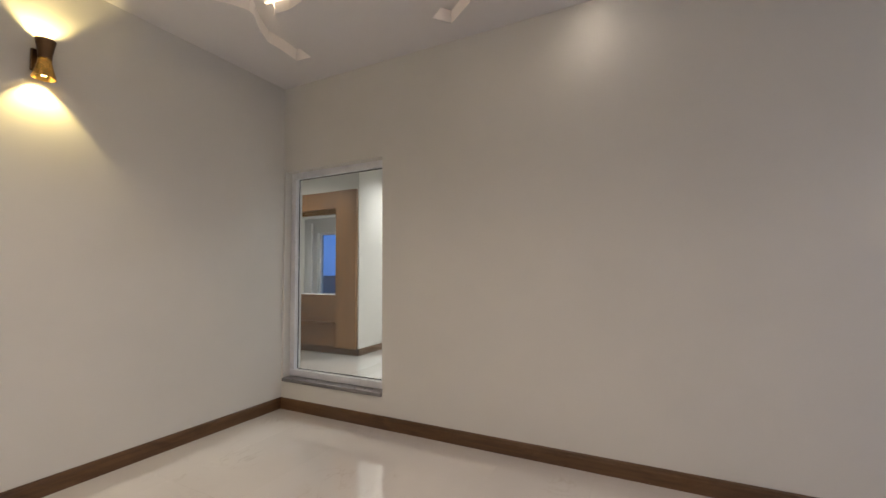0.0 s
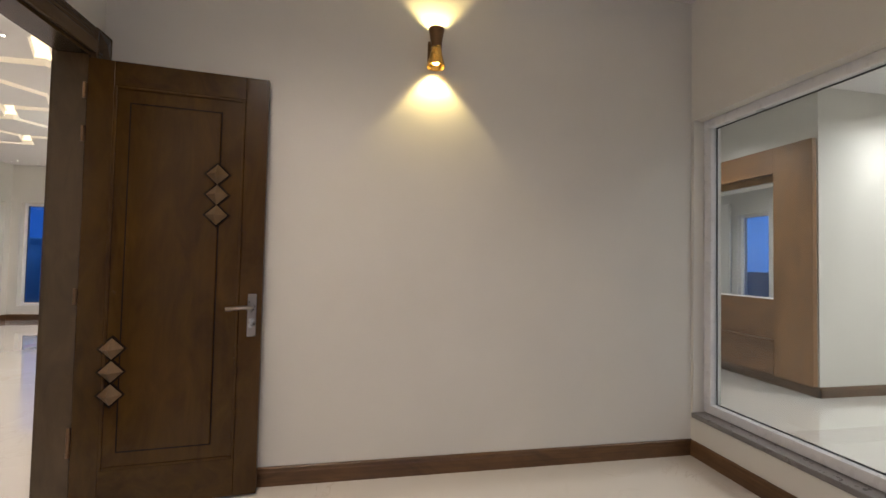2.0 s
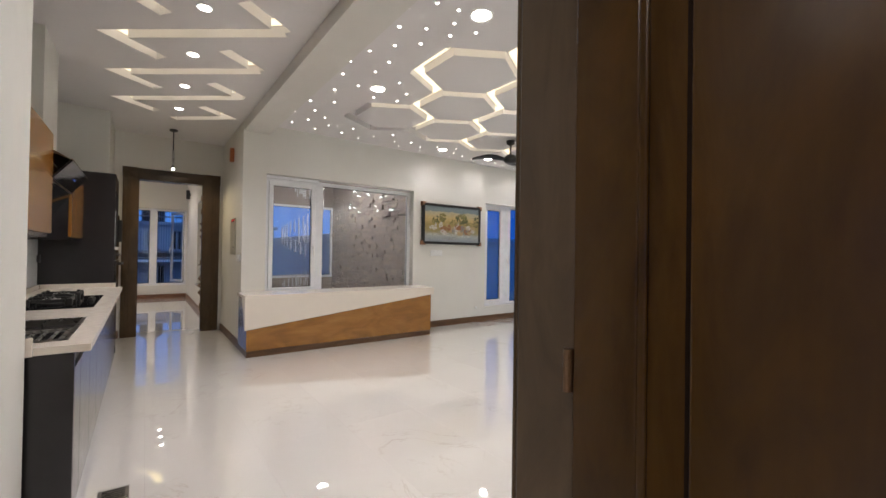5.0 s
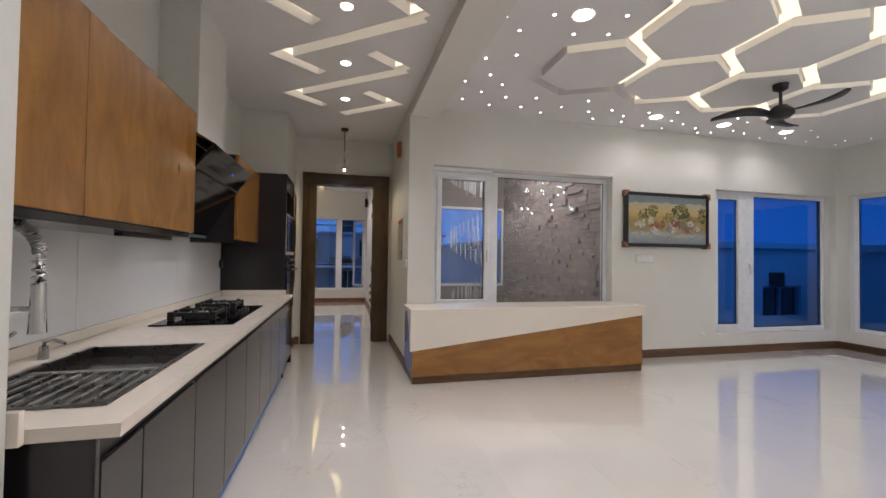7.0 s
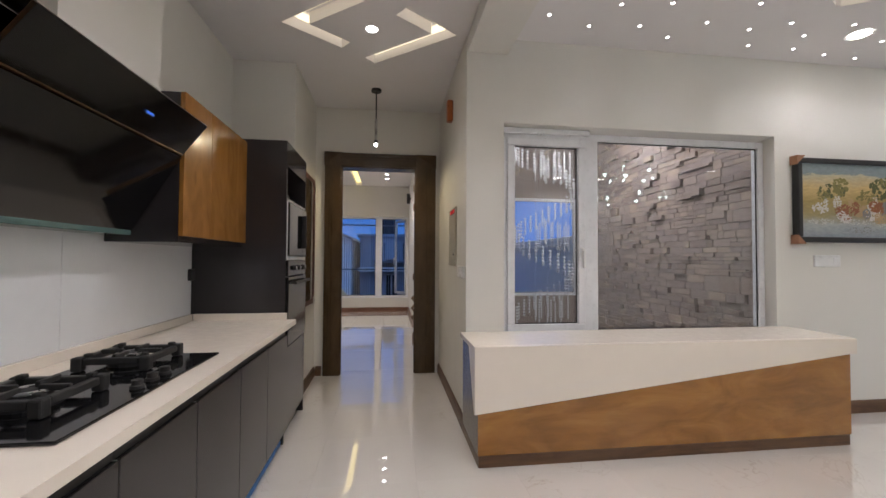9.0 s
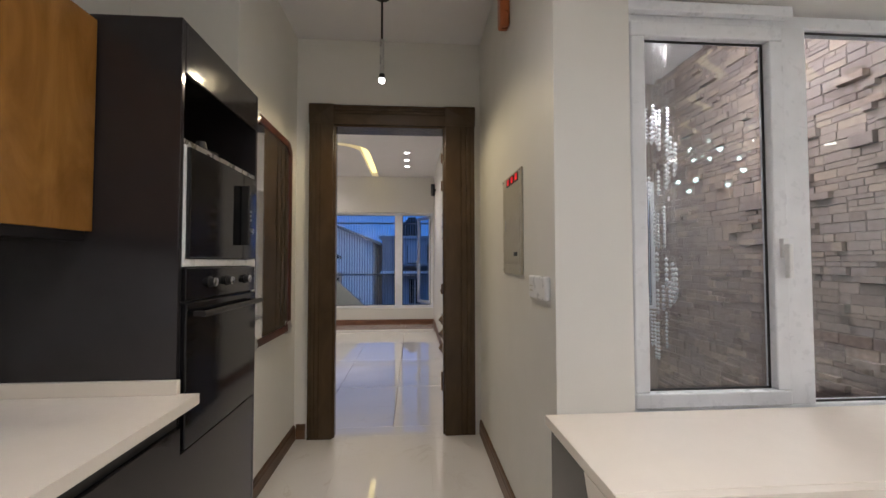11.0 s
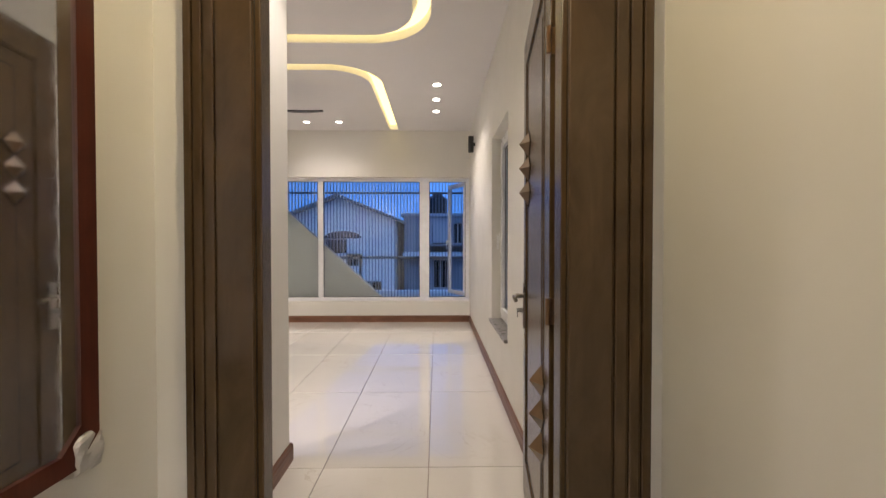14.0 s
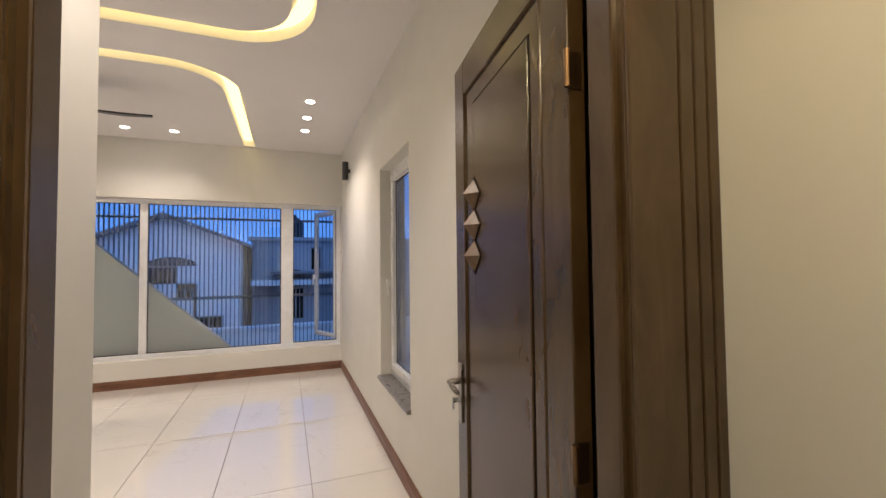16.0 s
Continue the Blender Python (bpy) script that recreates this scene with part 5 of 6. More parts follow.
for k, (x, z, rx, rz, c) in enumerate((
        (5.75, 1.69, 0.11, 0.05, leafy), (5.83, 1.73, 0.06, 0.06, leafy2), (5.68, 1.66, 0.06, 0.03, leafy2), (6.22, 1.72, 0.11, 0.075, leafy), (6.24, 1.77, 0.06, 0.04, leafy2), (6.30, 1.67, 0.06, 0.04, leafy),
        (6.06, 1.66, 0.08, 0.04, leafy2), (6.53, 1.69, 0.05, 0.08, leafy), (6.43, 1.64, 0.09, 0.03, leafy2),
        (5.64, 1.56, 0.065, 0.035, white_p), (5.70, 1.61, 0.018, 0.03, white_p), (5.80, 1.60, 0.03, 0.05, white_p), (5.88, 1.53, 0.065, 0.055, brown_p), (5.92, 1.60, 0.022, 0.04, tan_p), (6.00, 1.55, 0.06, 0.045, tan_p),
        (6.12, 1.54, 0.055, 0.06, white_p), (6.14, 1.62, 0.022, 0.04, white_p), (6.22, 1.57, 0.05, 0.04, brown_p), (6.36, 1.52, 0.08, 0.05, brown_p), (6.31, 1.58, 0.06, 0.025, tan_p), (6.46, 1.58, 0.05, 0.035, tan_p),
        (6.02, 1.40, 0.12, 0.022, grey_p), (5.66, 1.46, 0.10, 0.020, white_p), (6.28, 1.44, 0.12, 0.02, white_p), (5.98, 1.46, 0.14, 0.018, white_p))):
    daub("brush_stroke", x + 0.01, z + 0.01, rx * 1.15, rz * 1.15, c, k, k % 5)
rnd = random.Random(3)
for k in range(16):
    daub("brush_stroke", rnd.uniform(5.62, 6.50), rnd.uniform(1.49, 1.60), rnd.uniform(0.03, 0.05), rnd.uniform(0.025, 0.045), (brown_p, tan_p, white_p, grey_p)[k % 4], 60 + k, 5 + k % 3)
for x0, z0 in ((PX0 - 0.012, PZ0 - 0.012), (PX1 - 0.058, PZ0 - 0.012), (PX0 - 0.012, PZ1 - 0.058), (PX1 - 0.058, PZ1 - 0.058)):
    cx, cz = x0 + 0.035, z0 + 0.035
    ox, oz = (-1 if cx < 6 else 1), (-1 if cz < 1.6 else 1)
    bm = bmesh.new()
    prism(bm, [(cx + ox * 0.037, cz + oz * 0.037), (cx + ox * 0.037, cz - oz * 0.032), (cx - ox * 0.032, cz + oz * 0.037)], PF - 0.006, 5.797, "xz")
    part("corner_guard", bm, CARDBOARD, pic, "brown cardboard corner guard")
sw2 = thing("switch_panel", (5.75, 5.80, 1.16), "white switch plate below the painting", "switch")
part("plate", boxes(((5.64, 5.785, 1.125), (5.87, 5.80, 1.215)), bevel=0.005), WHITE, sw2)
part("rocker", boxes(((5.80, 5.780, 1.145), (5.85, 5.785, 1.195)), bevel=0.002), WHITE, sw2)
sock = thing("wall_socket", (6.6, 5.80, 0.28), "small white round cable outlet near the floor", "socket")
bm = bmesh.new()
cyl(bm, (6.60, 5.785, 0.25), (6.60, 5.80, 0.25), 0.022, n=16)
part("cap", bm, WHITE, sock)


def ceiling_fan(at, turn, label, drop=0.22, radius=0.52):
    """A ceiling fan with three curved blades, at rest."""
    x, y, z = at
    fan = thing("ceiling_fan", at, label, "ceiling fan", "ceiling fans")
    bm = bmesh.new()
    lathe(bm, [(0.0005, 0), (0.06, -0.005), (0.055, -0.05), (0.02, -0.07), (0.0005, -0.071)], (x, y, z), 24)
    part("canopy", bm, BLACK_METAL, fan, smooth=False)
    bm = bmesh.new()
    cyl(bm, (x, y, z - drop + 0.03), (x, y, z - 0.06), 0.013, n=12)
    part("downrod", bm, BLACK_METAL, fan)
    bm = bmesh.new()
    lathe(bm, [(0.0005, 0.05), (0.05, 0.045), (0.095, 0.0), (0.10, -0.03), (0.07, -0.06), (0.0005, -0.065)], (x, y, z - drop), 28)
    part("motor", bm, BLACK_METAL, fan, smooth=True)
    for k in range(3):
        bm = bmesh.new()
        rows_ = []
        for i in range(13):
            s = i / 12
            r = 0.07 + (radius - 0.07) * s
            w = 0.03 + 0.04 * math.sin(math.pi * min(1, s * 1.05)) ** 0.8
            sweep = 0.10 * math.sin(math.pi * s)
            tilt = 0.22 * (1 - 0.5 * s)
            zc = 0.012 * math.sin(math.pi * s)
            rows_.append([Vector((r, sweep - w * math.cos(tilt), zc - w * math.sin(tilt))), Vector((r, sweep, zc + 0.006)), Vector((r, sweep + w * math.cos(tilt), zc + w * math.sin(tilt)))])
        top_ = [[bm.verts.new(p + Vector((0, 0, 0.005))) for p in r_] for r_ in rows_]
        low_ = [[bm.verts.new(p - Vector((0, 0, 0.005))) for p in r_] for r_ in rows_]
        for a, b in ((top_, 1), (low_, -1)):
            for i in range(12):
                for j in range(2):
                    q = (a[i][j], a[i + 1][j], a[i + 1][j + 1], a[i][j + 1])
                    bm.faces.new(q if b > 0 else q[::-1])
        for i in range(12):
            bm.faces.new((top_[i][0], low_[i][0], low_[i + 1][0], top_[i + 1][0]))
            bm.faces.new((top_[i][2], top_[i + 1][2], low_[i + 1][2], low_[i][2]))
        for e in (0, 12):
            bm.faces.new((top_[e][0], top_[e][1], top_[e][2], low_[e][2], low_[e][1], low_[e][0]))
        bmesh.ops.recalc_face_normals(bm, faces=bm.faces)
        m = Matrix.Translation((x, y, z - drop - 0.02)) @ Matrix.Rotation(radians(turn + 120 * k), 4, "Z")
        bmesh.ops.transform(bm, matrix=m, verts=bm.verts)
        part("blade", bm, BLACK_METAL, fan, smooth=True)
    return fan


ceiling_fan((5.98, 4.41, CEIL), 25, "black three-blade ceiling fan under the honeycomb ceiling", 0.24)
ceiling_fan((0.52, 10.50, CEIL_B), 8, "dark ceiling fan under the golden lit ceiling", 0.24, 0.66)


def downlight(name, x, y, z, r, glow_m, label, group):
    li = thing(name, (x, y, z), label, "downlight", group)
    bm = bmesh.new()
    lathe(bm, [(r, -0.001), (r * 1.25, -0.006), (r * 1.25, 0.0005)], (x, y, z), 20)
    part("rim", bm, WHITE, li)
    bm = bmesh.new()
    cyl(bm, (x, y, z - 0.0045), (x, y, z - 0.001), r * 0.98, n=20)
    part("lens", bm, glow_m, li)
    return li


def copies(first, spots, z):
    for x, y in spots:
        copy_thing(first, pose(x * S, y * S, z * S))


k0 = downlight("downlight", *KITCHEN_SPOTS[0], CEIL, 0.036, GLOW_SPOT, "round recessed ceiling downlight, lit", "kitchen downlights")
copies(k0, KITCHEN_SPOTS[1:], CEIL)
l0 = downlight("downlight", *LIVING_DISCS[0], CEIL, 0.062, GLOW_DISC, "large round ceiling downlight, lit", "living room downlights")
copies(l0, LIVING_DISCS[1:], CEIL)
# the fixture at (1.95, 8.2) is added along with its fill lamp
b0 = downlight("downlight", *ROOM_B_SPOTS[0], CEIL_B, 0.036, GLOW_SPOT, "round recessed ceiling downlight, lit", "far room downlights")
copies(b0, ROOM_B_SPOTS[1:], CEIL_B)
s1 = downlight("downlight", *SIDE_SPOTS[0], CEIL_A, 0.045, GLOW_SPOT, "round recessed ceiling downlight, lit", "side room downlights")
copies(s1, SIDE_SPOTS[1:], CEIL_A)
# unseen bedroom fixtures; all but the first are added for the fill lamps
a0 = downlight("downlight", *ROOM_A_SPOTS_AND_FILL[0], CEIL_A, 0.045, GLOW_SPOT, "round recessed ceiling downlight, lit", "bedroom downlights")
copies(a0, ROOM_A_SPOTS_AND_FILL[1:], CEIL_A)
# the small star lights along two sides of the living room
rnd = random.Random(5)
stars = [(3.30, 2.69), (3.42, 2.54), (3.64, 2.65), (3.37, 2.91), (3.53, 2.82), (3.24, 3.12), (3.71, 2.79), (3.83, 2.65), (3.47, 3.15), (3.61, 3.01), (3.36, 3.34), (3.31, 3.59), (3.565, 3.41), (3.56, 3.64), (3.355, 3.85), (3.28, 4.10), (3.57, 4.0), (3.835, 3.71), (3.43, 4.225), (4.02, 3.89), (3.81, 4.17), (4.04, 4.11)]
stars += [(x, y - 1.485) for x, y in stars if 2.65 < y < 4.1]
stars += [(3.34, 4.65), (3.55, 4.54), (3.475, 4.91), (3.305, 5.09), (3.645, 5.07), (3.515, 5.268), (3.395, 5.48), (3.70, 5.56), (3.785, 5.32), (4.03, 5.515), (4.08, 5.267), (4.30, 5.613), (4.435, 5.417), (4.60, 5.195)]
band = [(4.77, 5.45), (4.94, 5.63), (4.977, 5.346), (5.206, 5.464), (5.305, 5.627), (5.396, 5.306), (5.61, 5.668), (5.895, 5.68), (5.81, 5.448), (5.671, 5.217), (6.02, 5.503), (6.267, 5.578), (6.423, 5.70), (6.24, 5.344), (6.58, 5.664), (6.763, 5.533), (6.996, 5.586), (6.424, 5.184), (6.642, 5.252), (7.07, 5.311), (7.289, 5.36), (7.347, 5.675), (7.633, 5.59), (7.62, 5.284), (7.977, 5.452), (8.05, 5.632)]
stars += band + [(x + 3.25, y) for x, y in band if 5.0 < x < 5.5]
s0 = downlight("star_light", *stars[0], CEIL, 0.0095, GLOW_SPOT, "tiny recessed star light in the ceiling, lit", "star lights")
copies(s0, stars[1:], CEIL)

HX, HY = 6.31, 2.60
chand = thing("chandelier", (HX, HY, CEIL), "chandelier of glowing clear glass globes close under the ceiling", "chandelier")
bm = bmesh.new()
lathe(bm, [(0.0005, 0), (0.24, -0.002), (0.24, -0.03), (0.0005, -0.032)], (HX, HY, CEIL), 28)
part("canopy", bm, CHROME, chand)
for k in range(14):
    a = 2 * math.pi * (k + 0.2) / 14
    r, z = ((0.50, 2.20), (0.34, 2.50), (0.54, 2.14), (0.42, 2.56))[k % 4]
    x, y = HX + r * math.cos(a), HY + r * math.sin(a)
    bm = bmesh.new()
    tube(bm, [(HX + 0.35 * (x - HX), HY + 0.35 * (y - HY), CEIL - 0.03), (HX + 0.9 * (x - HX), HY + 0.9 * (y - HY), min(z + 0.22, CEIL - 0.05)), (x, y, z + 0.055)], 0.005, 6)
    arm = part("arm", bm, CHROME, chand)
    bm = bmesh.new()
    bmesh.ops.create_icosphere(bm, subdivisions=3, radius=0.058, matrix=Matrix.Translation((x, y, z)))
    globe = part("globe", bm, PANE, chand, "clear glass globe", smooth=True)
    globe.visible_shadow = False
    bm = bmesh.new()
    bmesh.ops.create_icosphere(bm, subdivisions=2, radius=0.027, matrix=Matrix.Translation((x, y, z)))
    part("bulb", bm, GLOW_BULB, globe, smooth=True)

# ---- stairwell chandelier of crystal strands ----
KX, KY = 4.25, 7.75
cry = thing("crystal_chandelier", (KX, KY, 3.3), "long spiral crystal chandelier hanging in the stairwell", "chandelier")
bm = bmesh.new()
cyl(bm, (KX, KY, 3.24), (KX, KY, 3.3), 0.38, n=28)
part("plate", bm, CHROME, cry)


def beads(points, r):
    bm = bmesh.new()
    for p in points:
        bmesh.ops.create_icosphere(bm, subdivisions=1, radius=r, matrix=Matrix.Translation(p))
    return bm


def crystal_strand(x, y, low, count, step, r):
    """A thin wire with a few crystal beads and a drop at its foot."""
    bm = bmesh.new()
    cyl(bm, (x, y, low), (x, y, 3.245), 0.0006, n=4)
    strand = part("wire", bm, STEEL, cry)
    part("bead_strand", beads([(x, y, low + step * (i + 0.6)) for i in range(count)], r), CRYSTAL, strand)
    bm = bmesh.new()
    cyl(bm, (x, y, low - 0.03), (x, y, low), 0.002, r * 1.1, 6)
    part("drop", bm, CRYSTAL, strand)


rnd = random.Random(11)
for k in range(54):  # the outer spiral winds down round the middle
    a, q = 2.6 + k * 0.235, 0.34 + rnd.uniform(-0.015, 0.015)
    crystal_strand(KX + q * math.cos(a), KY + q * math.sin(a), 2.42 - k * 0.038, 5, 0.038, 0.0165)
for k in range(40):  # three dense clusters inside, one above the other
    a, q = k * 2.4, 0.045 + 0.17 * math.sqrt(k / 39)
    crystal_strand(KX + 0.10 + q * math.cos(a), KY + q * math.sin(a), (2.12, 1.30, 0.38)[k % 3] + 0.12 * rnd.random(), 9, 0.030, 0.0125)

# ---- bedroom ----
sc = thing("wall_sconce", (2.731, -0.70, 2.35), "bronze hourglass wall sconce throwing golden light up and down", "wall light")
part("back_plate", boxes(((2.709, -0.74, 2.29), (2.730, -0.66, 2.41)), bevel=0.004), BRONZE, sc)
part("arm", boxes(((2.674, -0.71, 2.335), (2.710, -0.69, 2.365)), bevel=0.003), BRONZE, sc)


def hollow(profile, at, n=28):
    bm = bmesh.new()
    rings = [[bm.verts.new((at[0] + r * math.cos(2 * math.pi * k / n), at[1] + r * math.sin(2 * math.pi * k / n), at[2] + h)) for k in range(n)] for r, h in profile]
    for a, b in zip(rings, rings[1:]):
        for k in range(n):
            bm.faces.new((a[k], a[(k + 1) % n], b[(k + 1) % n], b[k]))
    return bm


part("upper_shade", hollow([(0.044, 0.105), (0.036, 0.06), (0.030, 0.02), (0.030, 0.0), (0.026, 0.0), (0.026, 0.02), (0.032, 0.06), (0.040, 0.105), (0.044, 0.105)], (2.664, -0.70, 2.35)), BRONZE, sc, smooth=True)
# gold instead of bronze: the bulb's glow is put into the colour
part("lower_shade", hollow([(0.052, -0.105), (0.040, -0.06), (0.031, -0.02), (0.030, 0.0), (0.026, 0.0), (0.027, -0.02), (0.036, -0.06), (0.048, -0.105), (0.052, -0.105)], (2.664, -0.70, 2.35)), LIT_SHADE, sc, "lower shade, the bulb's glow put into its gold colour", True)
bm = bmesh.new()
bmesh.ops.create_icosphere(bm, subdivisions=2, radius=0.020, matrix=Matrix.Translation((2.664, -0.70, 2.275)))
part("bulb", bm, glow("sconce_bulb", (1.0, 0.75, 0.30), 30), sc, smooth=True)
# ---- far room ----
ws = thing("wall_sconce", (2.856, 11.5, 2.42), "dark grey cylindrical wall sconce", "wall light")
bm = bmesh.new()
cyl(bm, (2.80, 11.5, 2.32), (2.80, 11.5, 2.52), 0.035, n=20)
part("shade", bm, BLACK_METAL, ws)
part("arm", boxes(((2.82, 11.485, 2.40), (2.856, 11.515, 2.44)), bevel=0.003), BLACK_METAL, ws)

# ---- side room behind the internal window ----
tv = thing("tv_wall_panel", (4.3, -4.42, 0), "walnut wall panel framing an opening, with a low drawer shelf", "wall panel")
part("stile", boxes(((3.53, -4.42, 0.10), (3.90, -4.37, 2.39)), bevel=0.003), WALNUT, tv)
part("stile", boxes(((4.80, -4.42, 0.10), (5.15, -4.37, 2.39)), bevel=0.003), WALNUT, tv)
part("top_rail", boxes(((3.90, -4.42, 2.13), (4.80, -4.37, 2.39)), bevel=0.003), WALNUT_X, tv)
# dark wood here stands for the shaded underside of the opening
part("soffit", boxes(((3.90, -4.438, 2.055), (4.80, -4.39, 2.13))), DARK_X, tv)
part("lower_panel", boxes(((3.90, -4.42, 0.46), (4.80, -4.39, 0.857)), bevel=0.003), WALNUT_X, tv)
part("drawer", boxes(((3.90, -4.42, 0.11), (4.80, -4.365, 0.44)), bevel=0.003), WALNUT_X, tv)
part("ledge", boxes(((3.90, -4.42, 0.44), (4.80, -4.33, 0.458)), bevel=0.003), WALNUT_X, tv)
tagged(part("curtain", boxes(((6.64, -6.70, 0.0), (6.80, -6.64, 2.3)), bevel=0.02), WALL), "pale curtain edge beside the side room window", "curtain")

# ---- outside ----
GZ = -3.2
setting("ground", boxes(((-400, -400, GZ - 0.5), (400, 600, GZ))), ASPHALT, "dark asphalt street below the house")
screen = thing("balcony_screen", (0.8, 12.95, -0.1), "dark vertical slat screen outside the wide window", "screen")
bm = boxes(((-2.4, 12.985, 1.965), (3.2, 13.01, 1.995)), bevel=0.002)
part("rail", bm, SLAT, screen)
part("rail", boxes(((-2.4, 12.985, 0.90), (3.2, 13.01, 0.94)), bevel=0.002), SLAT, screen)
slat_mesh = None
for i in range(108):
    x = -2.38 + i * 0.052
    if slat_mesh is None:
        ob = part("slat", boxes(((x - 0.0052, 12.95, -0.1), (x + 0.0052, 12.984, 2.45))), SLAT, screen)
        slat_mesh, x_first = ob.data, x
    else:
        ob = link_mesh("slat", slat_mesh, SLAT, screen)
        ob.location = ((x - x_first) * S, 0, 0)
part("foot_rail", boxes(((-2.4, 12.96, -0.14), (3.2, 13.0, -0.10))), SLAT, screen)
bm = bmesh.new()
prism(bm, [(-2.4, -0.1), (1.96, -0.1), (1.53, 0.30), (0.0, 1.716), (-2.4, 3.94)], 12.60, 12.72, "xz")
setting("parapet", bm, PARAPET, "pale rendered sloping parapet outside the window")
setting("balcony_slab", boxes(((-2.6, 12.49, -0.30), (3.4, 13.05, -0.14))), PARAPET, "pale balcony slab outside the window")


def house(name, label, x0, x1, y0, y1, eave, ridge, wall_m, openings, ridge_x=None):
    h = thing(name, ((x0 + x1) / 2, (y0 + y1) / 2, GZ), label, "house", "houses across the street")
    bm = boxes(*slab_spans("y", y0, 0.25, x0, x1, GZ, eave, [(a, b, c, d) for a, b, c, d, _ in openings]), ((x0, y0 + 0.25, GZ), (x0 + 0.25, y1, eave)), ((x1 - 0.25, y0 + 0.25, GZ), (x1, y1, eave)), ((x0 + 0.25, y1 - 0.25, GZ), (x1 - 0.25, y1, eave)))
    bmesh.ops.remove_doubles(bm, verts=bm.verts, dist=1e-5)
    part("wall", bm, wall_m, h)
    rx = (x0 + x1) / 2 if ridge_x is None else ridge_x
    if ridge > eave:
        bm = bmesh.new()
        prism(bm, [(x0, eave), (x1, eave), (rx, ridge)], y0, y0 + 0.25, "xz")
        part("gable", bm, wall_m, h)
        bm = bmesh.new()
        prism(bm, [(x0 - 0.4, eave - 0.16), (rx, ridge + 0.02), (x1 + 0.4, eave - 0.16), (x1 + 0.4, eave - 0.04), (rx, ridge + 0.16), (x0 - 0.4, eave - 0.04)], y0 - 0.4, y1 + 0.4, "xz")
        part("roof", bm, ROOF, h)
    else:
        part("roof", boxes(((x0 - 0.15, y0 - 0.15, eave), (x1 + 0.15, y1 + 0.15, eave + 0.15))), wall_m, h)
    for a, b, c, d, arch in openings:
        w = part("window", boxes(((a, y0 + 0.12, c), (b, y0 + 0.17, d))), BLACK, h)
        part("window_frame", boxes(((a, y0 + 0.06, c), (a + 0.06, y0 + 0.118, d)), ((b - 0.06, y0 + 0.06, c), (b, y0 + 0.118, d)), ((a + 0.06, y0 + 0.06, d - 0.06), (b - 0.06, y0 + 0.118, d)), (((a + b) / 2 - 0.03, y0 + 0.06, c), ((a + b) / 2 + 0.03, y0 + 0.118, d - 0.06))), RENDER_DARK, w)
        if arch:
            # a black sheet before the wall stands for the shade inside the arch
            bm = bmesh.new()
            n = 10
            prism(bm, [(a + (b - a) * (0.5 - 0.5 * math.cos(math.pi * k / n)), d + 0.32 * math.sin(math.pi * k / n)) for k in range(n + 1)], y0 - 0.02, y0 - 0.004, "xz")
            part("arch", bm, BLACK, w)
    return h


h1 = house("house", "white gabled house with an arched balcony opening", -4.3, 0.55, 24.0, 32.0, 2.15, 3.09, RENDER, [(-2.5, -0.88, 0.70, 1.35, True), (-3.8, -3.0, -1.6, -0.4, False), (-1.0, 0.0, -1.7, -0.5, False), (-1.55, -1.0, 0.15, 0.5, False)])
h2 = house("house", "dark two-storey house with tall narrow windows", 0.9, 8.0, 25.0, 33.0, 2.35, 2.35, RENDER_DARK, [(2.1, 2.7, 1.15, 2.1, False), (3.1, 3.6, 1.15, 2.1, False), (2.2, 2.9, -0.9, 0.4, False), (4.4, 5.4, -0.9, 0.4, False)])
part("balcony", boxes(((0.9, 23.9, 0.55), (4.2, 24.99, 0.75))), RENDER, h2)
part("canopy", boxes(((1.6, 23.6, 1.0), (4.4, 24.99, 1.08))), ROOF, h2)
wt = thing("water_tank", (2.4, 26.5, 2.5), "dark plastic roof water tank", "water tank")
bm = bmesh.new()
lathe(bm, [(0.45, 0), (0.5, 0.1), (0.5, 0.8), (0.25, 1.0), (0.2, 1.1), (0.0005, 1.12)], (2.4, 26.5, 2.5), 20)
part("tank", bm, BLACK_METAL, wt)
h3 = house("house", "white house seen over the street wall", -16.0, -5.2, 27.0, 36.0, 2.2, 3.2, RENDER, [(-9.0, -7.6, 0.4, 1.6, False), (-13, -11.5, 0.4, 1.6, False)])
tagged(part("street_wall", boxes(((-16, 20.0, GZ), (12, 20.2, -0.55)), ((-16, 19.95, -0.55), (12, 20.25, -0.45))), RENDER), "white rendered boundary wall along the street", "boundary wall")
car = thing("car", (2.0, 18.2, GZ), "dark parked car below the window", "car")
bm = bmesh.new()
prism(bm, [(0.2, GZ + 0.25), (4.4, GZ + 0.25), (4.4, GZ + 0.75), (3.6, GZ + 0.9), (3.0, GZ + 1.4), (1.4, GZ + 1.42), (0.7, GZ + 0.95), (0.2, GZ + 0.85)], 17.4, 19.0, "xz")
bmesh.ops.bevel(bm, geom=list(bm.edges), offset=0.06, segments=2, affect="EDGES")
part("body", bm, BLACK_METAL, car)
for x in (1.05, 3.55):
    for y in (17.42, 18.83):
        bm = bmesh.new()
        cyl(bm, (x, y, GZ + 0.31), (x, y + 0.16, GZ + 0.31), 0.31, n=20)
        part("wheel", bm, IRON, car)
# the neighbour beside the living room
n1 = house("house", "white neighbouring house with a flat roof", 6.2, 26.0, 10.0, 18.0, 1.50, 1.50, RENDER, [(13.1, 13.65, 0.88, 1.17, False), (12.9, 14.2, -0.26, 0.53, False), (17.0, 18.4, -0.4, 0.8, False), (8.4, 9.6, -0.3, 0.9, False)])
n2 = house("house", "white neighbouring house east of the room", 13.5, 22.0, -2.0, 8.5, 1.4, 1.4, RENDER, [])
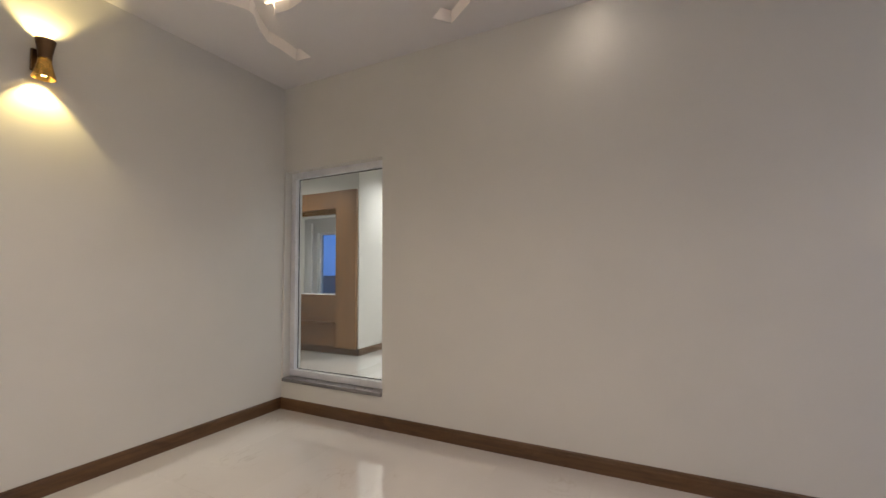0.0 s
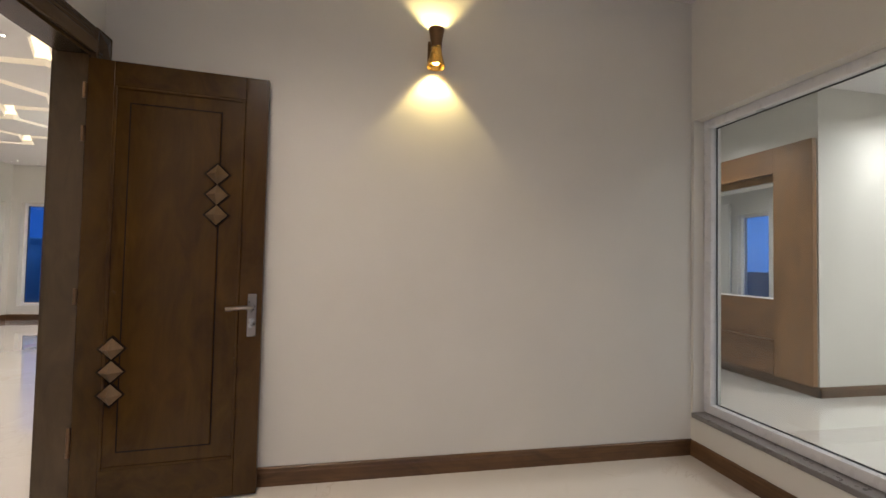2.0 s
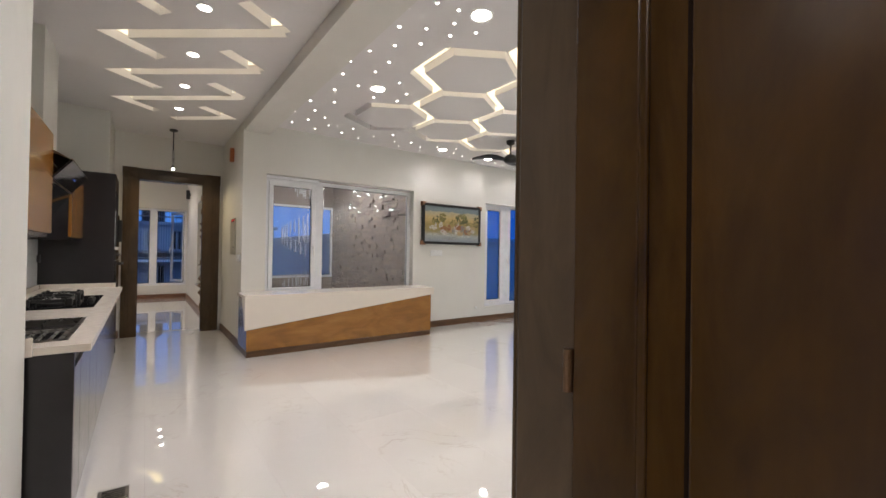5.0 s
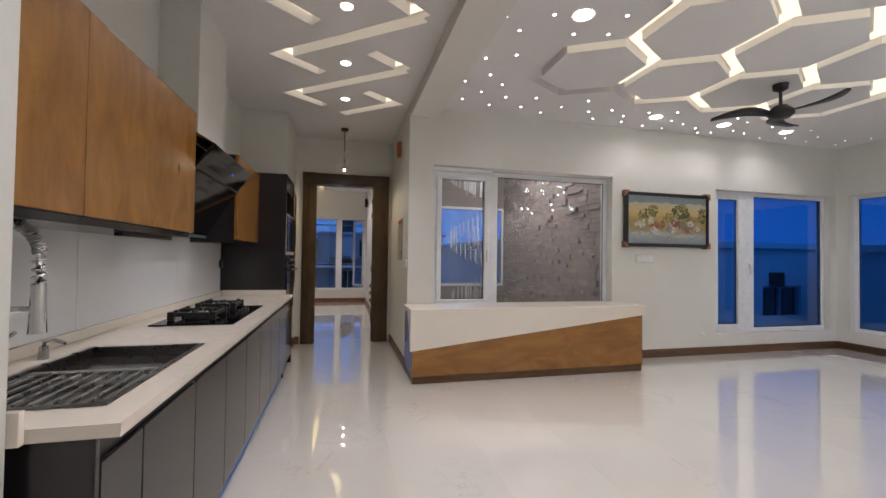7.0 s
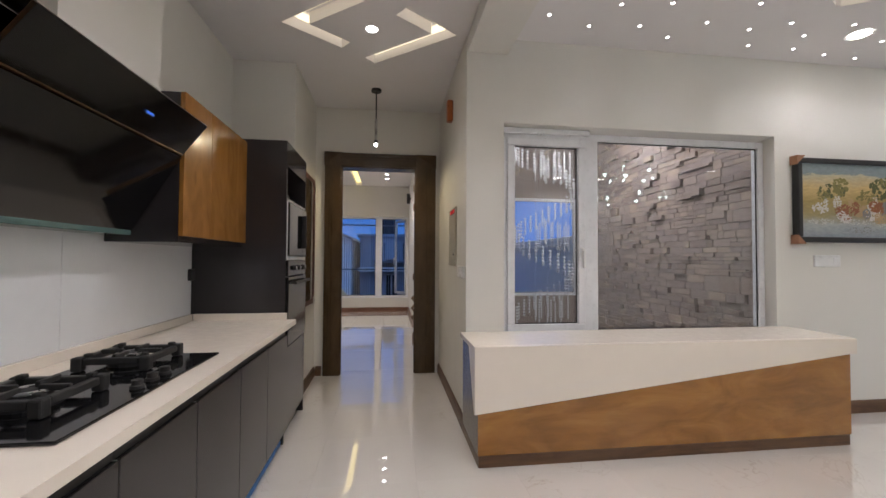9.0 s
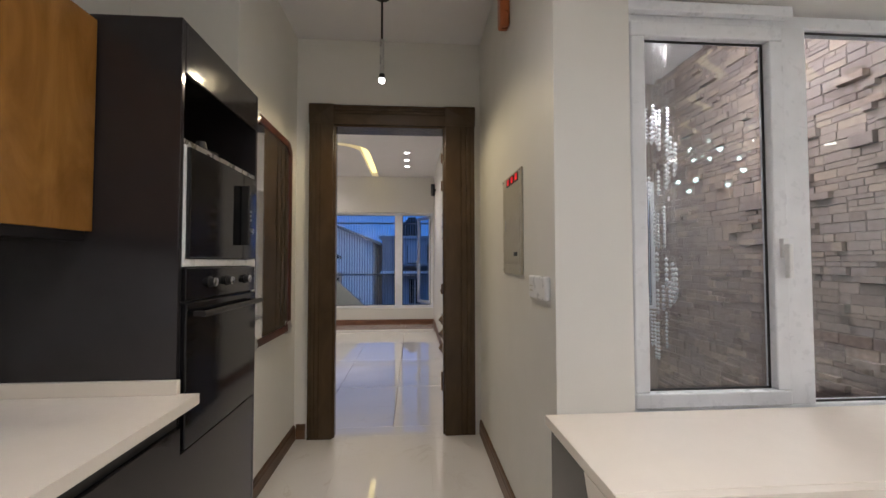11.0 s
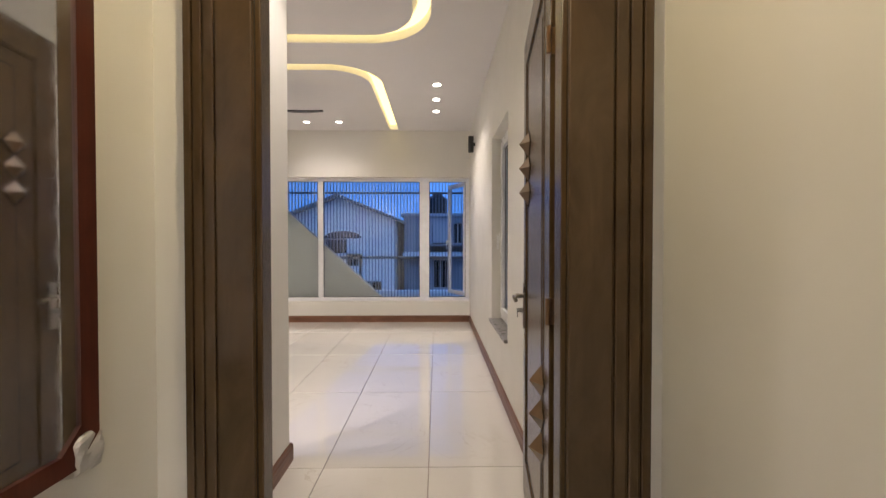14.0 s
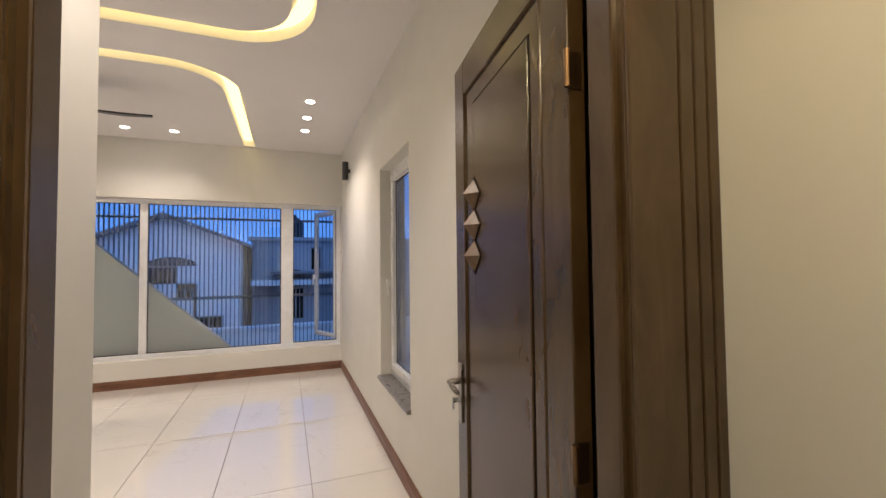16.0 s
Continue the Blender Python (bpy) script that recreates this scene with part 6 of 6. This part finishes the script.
n3 = house("house", "neighbouring house beyond the side room", 3.5, 12.0, -22.0, -15.0, 1.5, 2.6, RENDER, [])
part("window", boxes(((6.2, -14.99, -0.2), (7.2, -14.95, 1.0))), BLACK, n3)
part("window", boxes(((9.2, -14.99, -0.2), (10.2, -14.95, 1.0))), BLACK, n3)

# ---- floor tiles and stones, last ----
floor_ob = bpy.data.objects["floor"]
floor_ob["base"] = [0, 0, 0]
TW, TL = 0.546, 1.068
tile_meshes = {}


def tile(x0, x1, y0, y1, gap):
    key = (round(x1 - x0, 4), round(y1 - y0, 4), gap)
    if key not in tile_meshes:
        w, l, g, c = (x1 - x0) * S, (y1 - y0) * S, gap * S, 0.0012 if gap > 0.001 else 0.0003
        v = [(g, g, -0.010), (w - g, g, -0.010), (w - g, l - g, -0.010), (g, l - g, -0.010)]
        v += [(g, g, -c), (w - g, g, -c), (w - g, l - g, -c), (g, l - g, -c)]
        v += [(g + c, g + c, 0), (w - g - c, g + c, 0), (w - g - c, l - g - c, 0), (g + c, l - g - c, 0)]
        f = [(8, 9, 10, 11)] + [(i, (i + 1) % 4, 4 + (i + 1) % 4, 4 + i) for i in range(4)] + [(4 + i, 4 + (i + 1) % 4, 8 + (i + 1) % 4, 8 + i) for i in range(4)]
        me = bpy.data.meshes.new("tile")
        me.from_pydata(v, [], f)
        tile_meshes[key] = me
    ob = link_mesh("tile", tile_meshes[key], TILE, floor_ob)
    ob.location = (x0 * S, y0 * S, 0)


def tiled(area, ox, oy, gap):
    xa, ya, xb, yb = area
    xs = [xa] + [ox + i * TW for i in range(-30, 40) if xa + 0.02 < ox + i * TW < xb - 0.02] + [xb]
    ys = [ya] + [oy + i * TL for i in range(-30, 40) if ya + 0.02 < oy + i * TL < yb - 0.02] + [yb]
    for a, b in zip(xs, xs[1:]):
        for c, d in zip(ys, ys[1:]):
            tile(a, b, c, d, gap)


tiled(FLOOR_PARTS["far"], 1.774, 9.46, 0.0022)
tiled(FLOOR_PARTS["living"], 2.02, 3.1, 0.0001)
tiled(FLOOR_PARTS["hall"], 2.02, 3.1, 0.0001)
tiled(FLOOR_PARTS["bedroom"], 1.2, -1.2, 0.0001)
tiled(FLOOR_PARTS["side"], 1.2, -4.4, 0.0001)
tile(DOOR_A[0] - 0.03, DOOR_A[1] + 0.03, 0.95, 1.06, 0.0006)
tile(DOOR_B[0] - 0.03, DOOR_B[1] + 0.03, 7.30, 7.45, 0.001)

stone_wall = thing("wall_stone", (5.30, 7.5, -1.0), "brown grey ledge stone cladding in the stairwell", "wall", kind="structure")
part("backing", boxes(((5.33, 5.97, -3.0), (5.55, 9.10, 3.3))), MORTAR, stone_wall)
rnd = random.Random(11)
near, rest = [], []
z = -1.0
while z < 3.2:
    band_h = rnd.uniform(0.10, 0.15)
    y = 5.973
    while y < 9.08:
        seg = min(rnd.uniform(0.22, 0.62), 9.095 - y)
        cuts = (0.0, 1.0) if rnd.random() < 0.06 else ((0.0, rnd.uniform(0.38, 0.62), 1.0) if rnd.random() < 0.55 else (0.0, rnd.uniform(0.25, 0.4), rnd.uniform(0.58, 0.74), 1.0))
        for c0, c1 in zip(cuts, cuts[1:]):
            ya = y
            while ya < y + seg - 0.001:
                yb = min(ya + rnd.uniform(0.06, 0.22), y + seg)
                if y + seg - yb < 0.05:
                    yb = y + seg
                out = rnd.random() * 0.010 + (rnd.uniform(0.022, 0.04) if rnd.random() < 0.09 else 0)
                za, zb = z + c0 * band_h, min(z + c1 * band_h, 3.29)
                if zb - za > 0.01:
                    (near if (0.62 < za < 2.1 and ya < 7.9) else rest).append((ya, yb, za, zb, 5.318 - out))
                ya = yb
        y += seg
    z += band_h
rnd.shuffle(near)
near, rest = near[:300], rest + near[300:]


def stone_verts(ya, yb, za, zb, xf, g=0.0014, c=0.003):
    xs = (5.332, xf + c, xf)
    v = []
    for x, k in zip(xs, (0, 0, c)):
        v += [(x, ya + g + k, za + g + k), (x, yb - g - k, za + g + k), (x, yb - g - k, zb - g - k), (x, ya + g + k, zb - g - k)]
    v = [tuple(q * S for q in p) for p in v]
    f = [(8, 11, 10, 9)] + [(i, 4 + i, 4 + (i + 1) % 4, (i + 1) % 4) for i in range(4)] + [(4 + i, 8 + i, 8 + (i + 1) % 4, 4 + (i + 1) % 4) for i in range(4)]
    return v, f


for s in near:
    v, f = stone_verts(*s)
    me = bpy.data.meshes.new("stone")
    me.from_pydata(v, [], f)
    link_mesh("stone", me, STONE, stone_wall)
allv, allf = [], []
for s in rest:
    v, f = stone_verts(*s)
    allf += [tuple(i + len(allv) for i in q) for q in f]
    allv += v
me = bpy.data.meshes.new("stones")
me.from_pydata(allv, [], allf)
tagged(link_mesh("stones", me, STONE, stone_wall), kind="stuff")
